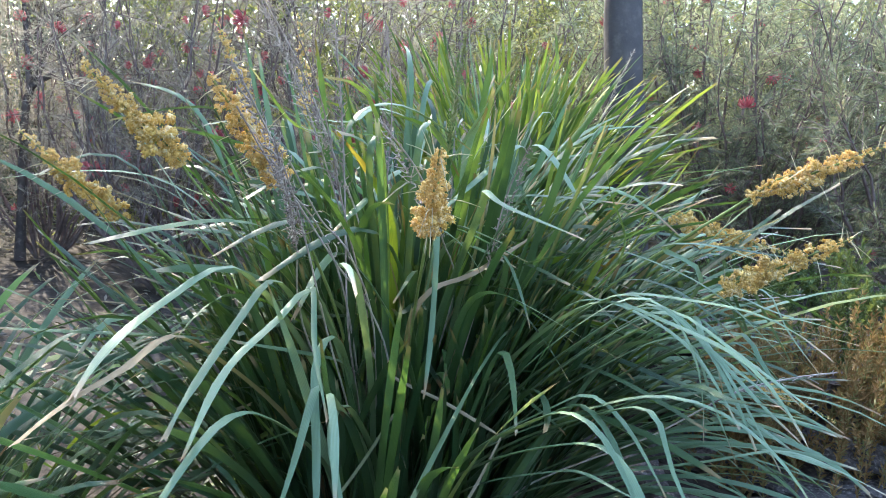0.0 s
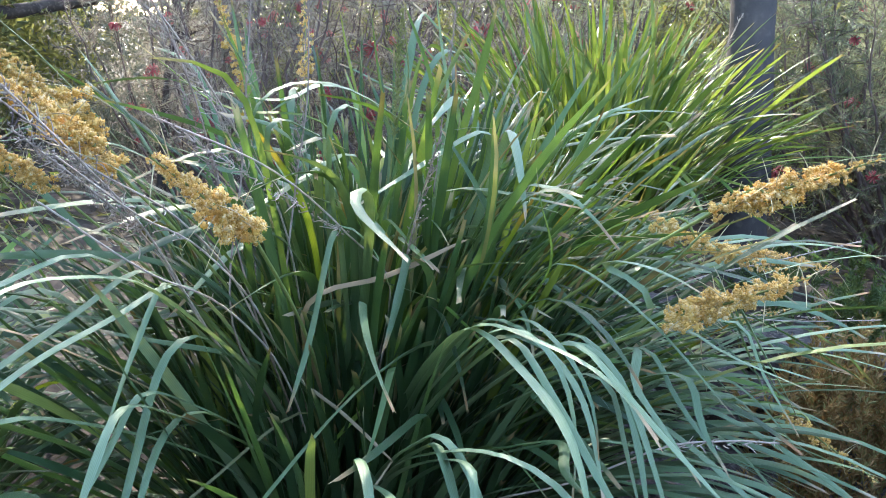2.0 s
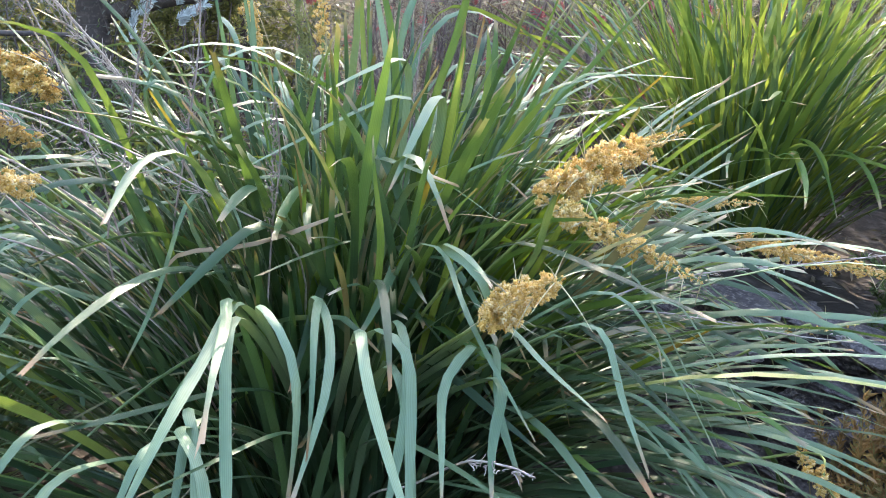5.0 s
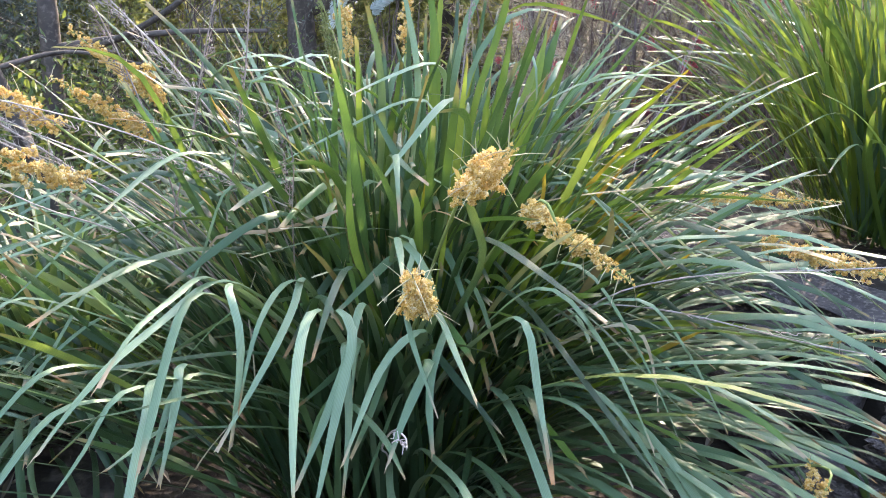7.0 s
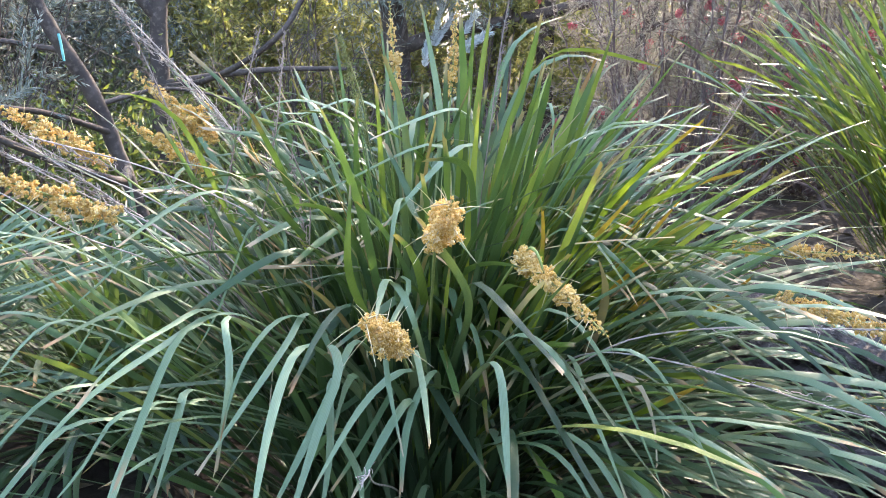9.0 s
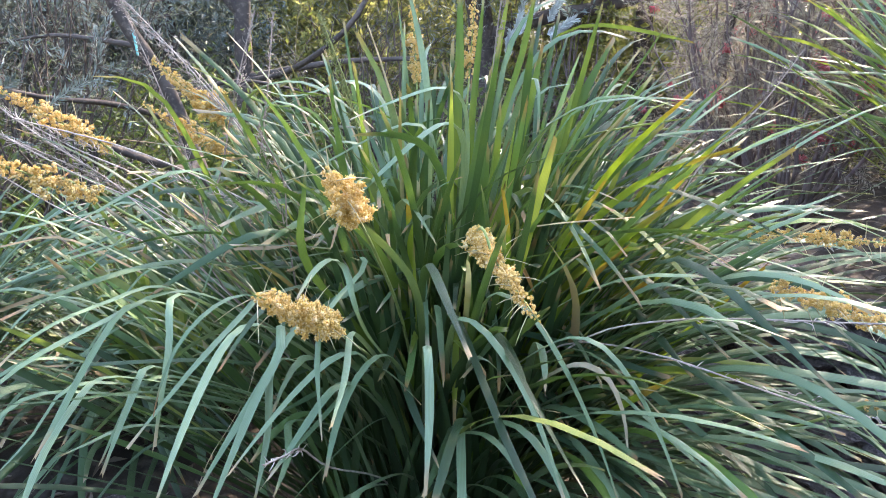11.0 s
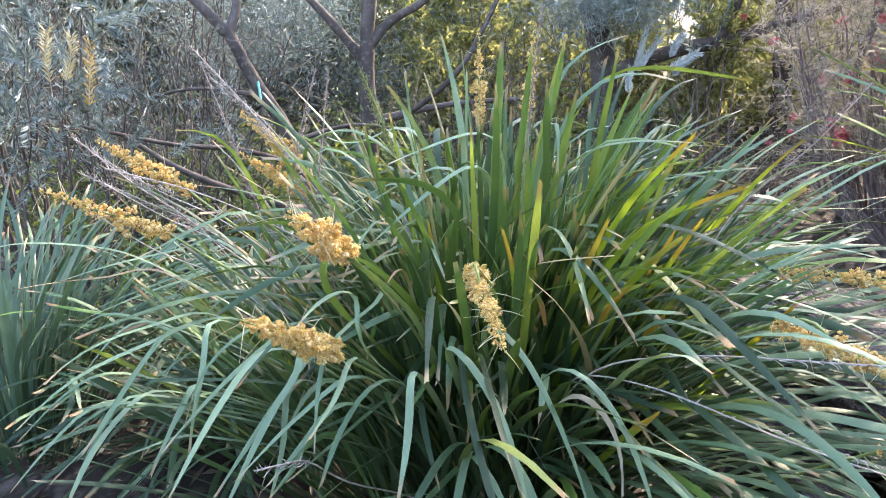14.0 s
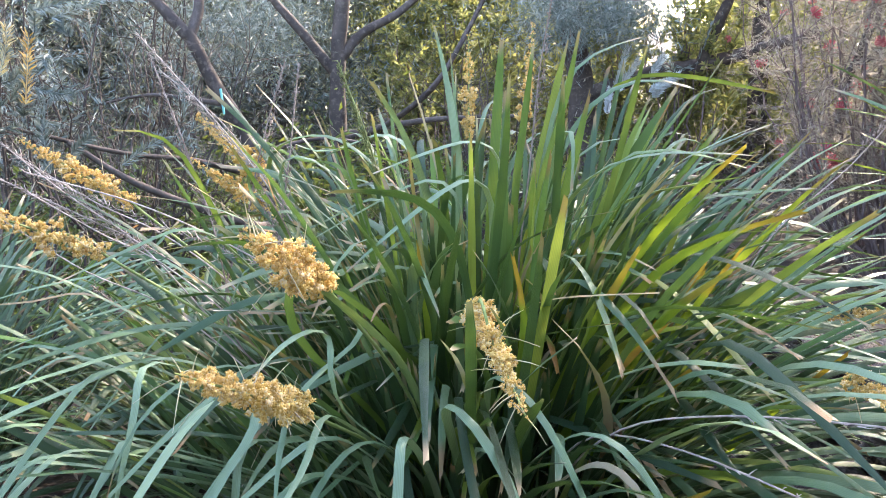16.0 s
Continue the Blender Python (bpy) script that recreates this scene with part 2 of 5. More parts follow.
class Stack:
    """Collects pieces of geometry for one mesh."""

    def __init__(self):
        self.v, self.f, self.uv, self.n = [], [], [], 0

    def put(self, verts, faces, uvs=None):
        verts = np.asarray(verts, float)
        self.v.append(verts)
        self.f.append(np.asarray(faces) + self.n)
        self.uv.append(np.zeros((len(verts), 2)) if uvs is None else uvs)
        self.n += len(verts)

    def mesh(self, name, material, smooth=True):
        return mesh_of(name, np.concatenate(self.v), np.concatenate(self.f), material, np.concatenate(self.uv), smooth)


def unit(v):
    return v / np.maximum(np.linalg.norm(v, axis=-1, keepdims=True), 1e-9)


def tube(path, radii, sides=6, cap=True):
    """Verts and quads of a tapering tube along a polyline."""
    path, radii = np.asarray(path, float), np.asarray(radii, float)
    n = len(path)
    tan = unit(np.gradient(path, axis=0))
    ref = np.array([0.31, 0.17, 0.93])
    a = unit(np.cross(tan, ref))
    b = np.cross(tan, a)
    ang = np.linspace(0, 2 * np.pi, sides, endpoint=False)
    ring = a[:, None] * np.cos(ang)[None, :, None] + b[:, None] * np.sin(ang)[None, :, None]
    verts = (path[:, None] + ring * radii[:, None, None]).reshape(-1, 3)
    i, j = np.meshgrid(np.arange(n - 1), np.arange(sides), indexing="ij")
    j2 = (j + 1) % sides
    faces = np.stack([i * sides + j, i * sides + j2, (i + 1) * sides + j2, (i + 1) * sides + j], -1).reshape(-1, 4)
    return verts, faces


def bent(points, n=14, wobble=0.0):
    """A smooth polyline through a few points (Catmull-Rom)."""
    p = np.asarray(points, float)
    p = np.vstack([2 * p[0] - p[1], p, 2 * p[-1] - p[-2]])
    seg = len(p) - 3
    t = np.linspace(0, seg, n)
    k = np.minimum(t.astype(int), seg - 1)
    u = (t - k)[:, None]
    a, b, c, d = p[k], p[k + 1], p[k + 2], p[k + 3]
    out = 0.5 * ((2 * b) + (c - a) * u + (2 * a - 5 * b + 4 * c - d) * u**2 + (3 * b - a - 3 * c + d) * u**3)
    if wobble:
        out[1:-1] += rng.normal(0, wobble, (n - 2, 3))
    return out


def blade(path, side, width, fold=0.22, notch=True):
    """One strap leaf along a path: folded along its midrib, narrow at the foot, with a torn tip."""
    n = len(path)
    s = np.linspace(0, 1, n)
    w = width * (0.55 + 0.45 * np.clip(s / 0.35, 0, 1)) * np.clip((1.0 - s) / rng.uniform(0.05, 0.16), 0.0, 1.0) ** 0.6
    w[-1] = width * rng.uniform(0.15, 0.6)
    w *= 1.0 + rng.normal(0, 0.035, n)
    tan = unit(np.gradient(path, axis=0))
    side = unit(side - tan * np.sum(side * tan, -1, keepdims=True))
    up = np.cross(side, tan)
    left = path - side * (w / 2)[:, None] + up * (w * fold)[:, None]
    right = path + side * (w / 2)[:, None] + up * (w * fold)[:, None]
    mid = path.copy()
    if notch:
        left[-1] += tan[-1] * width * rng.uniform(0.2, 1.2)
        right[-1] += tan[-1] * width * rng.uniform(-0.6, 0.8)
    verts = np.stack([left, mid, right], 1).reshape(-1, 3)
    i = np.arange(n - 1)[:, None] * 3
    faces = np.concatenate([i + [0, 1, 4, 3], i + [1, 2, 5, 4]], 1).reshape(-1, 4)
    uvs = np.stack([np.tile([0.0, 0.5, 1.0], n), np.repeat(s, 3)], -1)
    return verts, faces, uvs


def eased(points, n=40, passes=1):
    """A leaf's sweep: evenly stepped, with no kinks."""
    path = bent(points, 90)
    for _ in range(2):
        run = np.r_[0, np.cumsum(np.linalg.norm(np.diff(path, axis=0), axis=1))]
        at = np.linspace(0, run[-1], n)
        path = np.stack([np.interp(at, run, path[:, c]) for c in range(3)], -1)
        for k in range(passes):
            path[1:-1] = (path[:-2] + 2 * path[1:-1] + path[2:]) / 4
    return path


def kinked(foot, azimuth, lean, droop, length, bend_at, soft, sway=0.0, n=26):
    """A leaf that rises straight, folds over at bend_at of its length and hangs."""
    s = np.linspace(0, 1, n)
    th = np.radians(lean + 10 * s + droop / (1 + np.exp(-(s - bend_at) / soft)))
    az = np.radians(azimuth + sway * s**2)
    d = np.stack([np.sin(th) * np.cos(az), np.sin(th) * np.sin(az), np.cos(th)], -1)
    pts = np.asarray(foot, float) + np.vstack([np.zeros(3), np.cumsum((d[:-1] + d[1:]) / 2 * length / (n - 1), 0)])
    return pts, np.stack([-np.sin(az), np.cos(az), 0 * az], -1)


def arch(foot, azimuth, lean, droop, length, power=1.7, sway=0.0, n=15):
    """The path of a leaf that rises from foot and bends over; angles in degrees from upright."""
    s = np.linspace(0, 1, n)
    th = np.radians(lean + droop * s**power)
    az = np.radians(azimuth + sway * s**1.5)
    step = length / (n - 1)
    d = np.stack([np.sin(th) * np.cos(az), np.sin(th) * np.sin(az), np.cos(th)], -1)
    pts = np.asarray(foot, float) + np.vstack([np.zeros(3), np.cumsum((d[:-1] + d[1:]) / 2 * step, 0)])
    side = np.stack([-np.sin(az), np.cos(az), 0 * az], -1)
    return pts, side


def twisted(path, side, degrees):
    tan = unit(np.gradient(path, axis=0))
    a = np.radians(degrees * np.linspace(0, 1, len(path)) ** 1.4)[:, None]
    side = unit(side - tan * np.sum(side * tan, -1, keepdims=True))
    return side * np.cos(a) + np.cross(tan, side) * np.sin(a)


def leaf_quads(centres, along, normals, length, width):
    """Many small pointed leaves, four corners each."""
    along = unit(along)
    across = unit(np.cross(along, normals))
    length, width = np.asarray(length)[:, None], np.asarray(width)[:, None]
    bow = unit(np.cross(across, along)) * width * 0.35
    v = np.stack([centres, centres + along * length * 0.45 - across * width / 2 + bow, centres + along * length, centres + along * length * 0.45 + across * width / 2 + bow], 1)
    f = np.arange(len(centres) * 4).reshape(-1, 4)
    return v.reshape(-1, 3), f


def random_units(n):
    return unit(rng.normal(size=(n, 3)))


# ---- the ground ----
def smooth_step(x, a, b):
    u = np.clip((x - a) / (b - a), 0, 1)
    return u * u * (3 - 2 * u)


def ground_height(x, y):
    x, y = np.asarray(x, float), np.asarray(y, float)
    bed = 0.36 * smooth_step(y - 0.10 * np.sin(3 * x), 1.02, 1.30) * smooth_step(x, -1.5, -0.5) * (1 - smooth_step(np.hypot(x, y), 8, 30))
    lumps = 0.018 * np.sin(5.1 * x + 1.3) * np.cos(4.3 * y) + 0.012 * np.sin(11 * x - 7 * y) + 0.008 * np.sin(23 * x + 17 * y)
    return bed + lumps * (1 - smooth_step(np.hypot(x, y), 6, 20))


def build_ground():
    u = np.linspace(-1, 1, 221)
    c = 3.0 * u + 1500.0 * np.sign(u) * np.abs(u) ** 9
    x, y = np.meshgrid(c, c, indexing="ij")
    z = ground_height(x, y)
    n = len(u)
    i, j = np.meshgrid(np.arange(n - 1), np.arange(n - 1), indexing="ij")
    a = (i * n + j).ravel()
    f = np.stack([a, a + n, a + n + 1, a + 1], -1)
    tagged(new("ground", mesh_of("ground", np.stack([x, y, z], -1).reshape(-1, 3), f, M_SOIL)), "dark garden soil strewn with bark and dry leaves", "ground", kind="structure")

    n = 15000
    r, a = 6.5 * np.sqrt(rng.random(n)), rng.uniform(0, 2 * np.pi, n)
    p = np.stack([r * np.cos(a) - 1.0, r * np.sin(a) + 0.6, 0 * r], -1)
    p[:, 2] = ground_height(p[:, 0], p[:, 1]) + rng.uniform(0.003, 0.018, n)
    along = np.stack([rng.normal(size=n), rng.normal(size=n), rng.normal(0, 0.25, n)], -1)
    normal = np.stack([rng.normal(0, 0.35, n), rng.normal(0, 0.35, n), np.ones(n)], -1)
    v, f = leaf_quads(p, along, normal, rng.uniform(0.03, 0.10, n), rng.uniform(0.006, 0.022, n))
    tagged(new("leaf_litter", mesh_of("leaf_litter", v, f, M_LITTER, smooth=False)), "brown and pale fallen leaves and bark strips on the soil", "leaf litter", kind="stuff")


build_ground()


# ---- strap-leaved clumps ----
CENTRE = np.array([0.0, 0.10, 0.0])
clump = thing("mat_rush_clump", tuple(CENTRE), "large dense clump of arching green strap leaves with yellow flower spikes", "grass clump", "mat rush clumps")


def into(parent, path):
    """World places as places under a thing."""
    return path - np.array(parent.matrix_world.translation)


def leaf_part(parent, path, side, width, material, fold=0.22, label=""):
    v, f, uv = blade(into(parent, path), side, width, fold)
    return piece("leaf_blade", mesh_of("leaf_blade", v, f, material, uv), parent, label)


def foot_at(apex, reach=0.07):
    d = np.array([apex[0] - CENTRE[0], apex[1] - CENTRE[1], 0.0])
    return CENTRE + reach * d / max(np.linalg.norm(d), 1e-6) + np.array([rng.uniform(-0.03, 0.03), rng.uniform(-0.03, 0.03), 0.0])


def strap(points, width=0.012, material=None, twist=0.0, fold=0.2, reach=0.08):
    """One leaf of the large clump: from the heart through a few places of its sweep to its tip."""
    pts = [np.asarray(p, float) for p in points]
    foot = foot_at(pts[0], reach)
    path = eased([foot, foot + (pts[0] - foot) * [0.40, 0.40, 0.60], *pts])
    run = pts[-1] - (pts[0] if np.hypot(*(pts[-1] - pts[0])[:2]) > 0.06 else foot)
    side = np.tile(unit(np.array([-run[1], run[0], 0.0])), (len(path), 1))
    leaf_part(clump, path, twisted(path, side, twist), width if material else width * 0.86, material or M_PALE, fold)


# leaves of the near side whose sweep can be told one by one: the flank by the low clump
strap([(0.360, -0.370, 0.765), (0.460, -0.440, 0.800), (0.563, -0.518, 0.808), (0.617, -0.561, 0.780)], 0.014)
strap([(0.341, -0.341, 0.752), (0.460, -0.460, 0.770), (0.545, -0.555, 0.755), (0.590, -0.625, 0.700)], 0.015)
strap([(0.420, -0.400, 0.780), (0.458, -0.440, 0.780), (0.527, -0.483, 0.735), (0.571, -0.509, 0.695), (0.612, -0.531, 0.667)], 0.013)
strap([(0.372, -0.251, 0.746), (0.470, -0.340, 0.765), (0.530, -0.385, 0.725), (0.548, -0.403, 0.669)], 0.011)
strap([(0.452, -0.259, 0.741), (0.521, -0.312, 0.740), (0.624, -0.362, 0.687), (0.708, -0.393, 0.640)], 0.015)
strap([(0.400, -0.455, 0.655), (0.505, -0.495, 0.685), (0.590, -0.535, 0.650), (0.640, -0.560, 0.590)], 0.013)
strap([(0.432, -0.504, 0.673), (0.460, -0.555, 0.628), (0.507, -0.633, 0.566)], 0.012)
strap([(0.488, -0.388, 0.667), (0.525, -0.496, 0.692), (0.571, -0.588, 0.721)], 0.012, M_BLADE, 20)
strap([(0.552, -0.132, 0.773), (0.437, -0.134, 0.822), (0.540, -0.185, 0.850), (0.604, -0.214, 0.835)], 0.012)
# the front
strap([(0.534, -0.137, 0.725), (0.533, -0.194, 0.696), (0.586, -0.248, 0.674), (0.656, -0.315, 0.632)], 0.015)
strap([(0.589, -0.160, 0.709), (0.633, -0.219, 0.671), (0.682, -0.268, 0.636)], 0.015)
strap([(0.633, -0.060, 0.772), (0.691, -0.070, 0.716), (0.762, -0.093, 0.640)], 0.013)
strap([(0.600, -0.012, 0.790), (0.656, 0.034, 0.758), (0.712, 0.065, 0.681), (0.767, 0.078, 0.606)], 0.014)
strap([(0.566, 0.046, 0.806), (0.624, 0.103, 0.762), (0.698, 0.153, 0.633), (0.739, 0.166, 0.565)], 0.0125)
strap([(0.602, 0.148, 0.744), (0.644, 0.205, 0.711), (0.690, 0.235, 0.648), (0.747, 0.251, 0.568)], 0.0125)
strap([(0.531, 0.031, 0.695), (0.505, 0.090, 0.627), (0.506, 0.157, 0.489)], 0.008)
strap([(0.605, 0.040, 0.628), (0.655, 0.071, 0.640), (0.730, 0.095, 0.590), (0.790, 0.105, 0.530)], 0.014)
strap([(0.626, 0.020, 0.624), (0.700, 0.050, 0.600), (0.760, 0.060, 0.545)], 0.013)
strap([(0.568, 0.178, 0.683), (0.600, 0.236, 0.617), (0.629, 0.235, 0.539)], 0.010, M_DRY, 30)
# the flank by the rocks
strap([(0.497, 0.319, 0.759), (0.531, 0.354, 0.763), (0.530, 0.490, 0.704), (0.527, 0.537, 0.659)], 0.013)
strap([(0.508, 0.361, 0.723), (0.573, 0.415, 0.698), (0.640, 0.524, 0.616), (0.666, 0.560, 0.539)], 0.013, M_MID)
strap([(0.532, 0.225, 0.622), (0.591, 0.273, 0.594), (0.661, 0.362, 0.515), (0.690, 0.425, 0.467)], 0.012)
strap([(0.521, 0.479, 0.675), (0.593, 0.586, 0.666), (0.643, 0.636, 0.608), (0.655, 0.657, 0.557)], 0.011)
strap([(0.45, 0.40, 0.66), (0.56, 0.53, 0.64), (0.70, 0.66, 0.50)], 0.012, None, -20)
strap([(0.36, 0.46, 0.74), (0.50, 0.66, 0.72), (0.62, 0.85, 0.58)], 0.012, None, -20)
strap([(0.26, 0.48, 0.78), (0.34, 0.72, 0.80), (0.42, 0.95, 0.70)], 0.012, None, -10)
# folded leaves on top
strap([(-0.060, -0.270, 0.940), (-0.014, -0.167, 1.020), (0.050, -0.100, 1.000), (0.120, -0.040, 0.950)], 0.0135, M_MID)
strap([(0.059, -0.236, 0.950), (0.065, -0.176, 0.994), (0.108, -0.083, 0.905)], 0.012, M_MID)
strap([(0.085, 0.150, 0.940), (0.118, 0.105, 1.018), (0.135, 0.010, 1.000), (0.149, -0.078, 0.970)], 0.0155, M_PALE)
strap([(0.210, 0.060, 0.930), (0.205, 0.020, 0.976), (0.150, -0.100, 0.910), (0.096, -0.201, 0.843)], 0.0155, M_PALE)
strap([(0.210, 0.110, 0.930), (0.231, 0.070, 0.980), (0.290, -0.030, 0.930), (0.340, -0.121, 0.865)], 0.016, M_PALE)
strap([(0.190, 0.190, 0.930), (0.225, 0.215, 1.050), (0.245, 0.225, 1.060), (0.275, 0.215, 0.960)], 0.0135, M_PALE)
strap([(-0.005, -0.305, 0.950), (0.014, -0.207, 0.944), (0.035, -0.138, 0.919)], 0.012, M_MID)
strap([(0.184, -0.316, 0.890), (0.198, -0.397, 0.898), (0.334, -0.505, 0.870)], 0.0135, M_MID)
strap([(-0.077, -0.030, 0.990), (-0.077, -0.045, 1.015), (-0.079, -0.150, 0.975), (-0.147, -0.214, 0.984)], 0.0145, M_PALE)
strap([(0.041, 0.012, 0.946), (-0.009, -0.013, 0.995), (-0.071, -0.050, 1.013), (-0.081, -0.177, 0.961)], 0.0150, M_PALE)
strap([(0.013, -0.031, 0.895), (-0.032, -0.165, 0.855), (-0.053, -0.294, 0.804)], 0.0145, M_PALE)
strap([(0.008, -0.103, 0.935), (-0.139, -0.206, 0.953), (-0.162, -0.291, 1.003), (-0.169, -0.369, 1.041)], 0.0135, M_SUN_TINT)
strap([(0.05, 0.40, 0.91), (-0.02, 0.49, 0.985), (-0.06, 0.54, 0.982), (-0.02, 0.61, 0.93)], 0.012, M_PALE)
strap([(0.35, 0.18, 0.84), (0.46, 0.23, 0.83), (0.56, 0.27, 0.76)], 0.0135, M_MID, 10)
# straight ones that stand up
strap([(0.027, -0.203, 0.806), (-0.039, -0.260, 0.936), (-0.066, -0.266, 0.960)], 0.0155, M_YELLOW, 60)
strap([(0.403, -0.189, 0.807), (0.376, -0.183, 0.886), (0.361, -0.177, 0.942)], 0.012, M_SUN_TINT, 50)
strap([(-0.080, 0.220, 0.800), (-0.200, 0.290, 1.000), (-0.297, 0.353, 1.161)], 0.017, M_SUN_TINT, 50)
strap([(0.090, 0.200, 0.900), (0.100, 0.240, 1.050), (0.105, 0.266, 1.179)], 0.015, M_SUN_TINT, 50)
strap([(-0.040, 0.190, 0.850), (-0.110, 0.225, 1.030), (-0.159, 0.250, 1.157)], 0.015, M_SUN_TINT, 50)
strap([(0.220, 0.270, 0.860), (0.310, 0.330, 1.010), (0.383, 0.380, 1.140)], 0.017, M_SUN_TINT, 30)
strap([(0.060, 0.320, 0.850), (-0.010, 0.420, 0.970), (-0.068, 0.507, 1.081)], 0.015, M_YELLOW, 40)
strap([(0.120, 0.066, 0.943), (0.091, 0.055, 1.094), (0.077, 0.036, 1.192)], 0.013, M_PALE, 50)
strap([(0.519, -0.046, 0.788), (0.585, -0.107, 0.893), (0.654, -0.179, 0.978)], 0.011, M_MID, 30)
# the flank that faces the start of the walk
strap([(0.107, -0.255, 0.825), (0.119, -0.302, 0.794), (0.131, -0.346, 0.685), (0.138, -0.398, 0.597)], 0.0085, M_MID)
strap([(0.111, -0.291, 0.790), (0.102, -0.239, 0.832), (0.158, -0.232, 0.798), (0.194, -0.245, 0.749)], 0.012)
strap([(0.398, -0.365, 0.778), (0.486, -0.375, 0.750), (0.520, -0.395, 0.680), (0.530, -0.410, 0.610)], 0.0115)
strap([(0.037, -0.439, 0.585), (0.029, -0.498, 0.585), (0.058, -0.567, 0.554), (0.098, -0.632, 0.510)], 0.012)
strap([(0.018, -0.520, 0.640), (0.018, -0.560, 0.617), (0.017, -0.602, 0.562), (0.012, -0.656, 0.490)], 0.013)
strap([(0.002, -0.408, 0.675), (-0.006, -0.477, 0.657), (0.029, -0.553, 0.570), (0.055, -0.612, 0.490)], 0.013)
strap([(0.069, -0.560, 0.780), (0.085, -0.703, 0.836), (0.124, -0.811, 0.858), (0.148, -0.870, 0.845)], 0.012)
strap([(0.372, -0.108, 0.796), (0.420, -0.092, 0.805), (0.552, -0.185, 0.776), (0.677, -0.200, 0.680)], 0.009)
strap([(0.444, -0.234, 0.734), (0.498, -0.222, 0.730), (0.556, -0.267, 0.695), (0.650, -0.350, 0.560)], 0.0145)
strap([(0.492, -0.240, 0.708), (0.554, -0.259, 0.634), (0.603, -0.290, 0.540)], 0.013)
strap([(0.355, -0.425, 0.648), (0.372, -0.430, 0.656), (0.421, -0.450, 0.629), (0.480, -0.490, 0.550)], 0.0145)
strap([(0.350, -0.400, 0.625), (0.377, -0.441, 0.630), (0.406, -0.460, 0.610), (0.443, -0.500, 0.540)], 0.015)
strap([(-0.125, -0.462, 0.769), (-0.167, -0.542, 0.750), (-0.159, -0.722, 0.724), (-0.131, -0.832, 0.700)], 0.016)
strap([(-0.089, -0.399, 0.743), (-0.099, -0.495, 0.723), (-0.080, -0.701, 0.665), (-0.072, -0.763, 0.640)], 0.014)
strap([(-0.041, -0.385, 0.730), (-0.049, -0.500, 0.716), (-0.067, -0.631, 0.680), (-0.042, -0.780, 0.630)], 0.013)
strap([(-0.135, -0.598, 0.700), (-0.134, -0.716, 0.700), (-0.133, -0.837, 0.697), (-0.120, -0.930, 0.690)], 0.012, M_DRY)
strap([(-0.030, -0.430, 0.740), (-0.012, -0.477, 0.755), (0.009, -0.539, 0.703), (0.067, -0.643, 0.640)], 0.009)
strap([(0.045, -0.560, 0.640), (0.076, -0.647, 0.652), (0.108, -0.726, 0.570)], 0.012)
strap([(-0.025, -0.650, 0.640), (-0.045, -0.770, 0.620), (-0.060, -0.870, 0.540)], 0.014)
strap([(0.320, -0.540, 0.655), (0.381, -0.625, 0.670), (0.434, -0.710, 0.600)], 0.013)
strap([(0.370, -0.550, 0.630), (0.430, -0.640, 0.610), (0.470, -0.720, 0.530)], 0.014)
# and towards the rocks, seen from there
strap([(0.323, -0.228, 0.727), (0.424, -0.281, 0.745), (0.511, -0.351, 0.713), (0.568, -0.437, 0.637)], 0.013)
strap([(0.432, -0.182, 0.728), (0.533, -0.252, 0.708), (0.583, -0.310, 0.644), (0.614, -0.359, 0.582)], 0.013)
strap([(0.518, -0.094, 0.706), (0.595, -0.166, 0.676), (0.667, -0.198, 0.621)], 0.012)
strap([(0.616, -0.151, 0.557), (0.707, -0.168, 0.579), (0.787, -0.197, 0.570)], 0.013)
strap([(0.602, -0.218, 0.512), (0.697, -0.230, 0.548), (0.822, -0.284, 0.521)], 0.013)
strap([(0.550, -0.141, 0.760), (0.629, -0.158, 0.751), (0.750, -0.195, 0.739)], 0.01)
strap([(0.350, -0.442, 0.544), (0.393, -0.493, 0.558), (0.445, -0.551, 0.564)], 0.013)
strap([(0.475, -0.221, 0.593), (0.600, -0.235, 0.622), (0.708, -0.260, 0.635)], 0.012)
# one that falls across the dark front, and a broken straw beside it
for points, mat, width in (
    ([(0.07, 0.06, 0.0), (0.17, 0.02, 0.40), (0.24, -0.10, 0.655), (0.205, -0.33, 0.635), (0.165, -0.46, 0.53), (0.11, -0.60, 0.38)], M_PALE, 0.0135),
    ([(0.0, 0.16, 0.0), (-0.03, 0.22, 0.62), (-0.085, 0.34, 1.06), (-0.115, 0.47, 1.105), (-0.145, 0.74, 1.054)], M_SUN_TINT, 0.010),
    ([(-0.01, -0.20, 0.62), (0.045, -0.239, 0.573), (0.15, -0.265, 0.548), (0.25, -0.292, 0.516)], M_DRY, 0.0055),
    ([(0.25, -0.292, 0.516), (0.22, -0.33, 0.44), (0.18, -0.37, 0.36), (0.15, -0.40, 0.28)], M_DRY, 0.0055),
):
    path = eased(points, 26, 2)
    leaf_part(clump, path, np.tile([0.55, 0.30, 0.75], (26, 1)), width, mat)
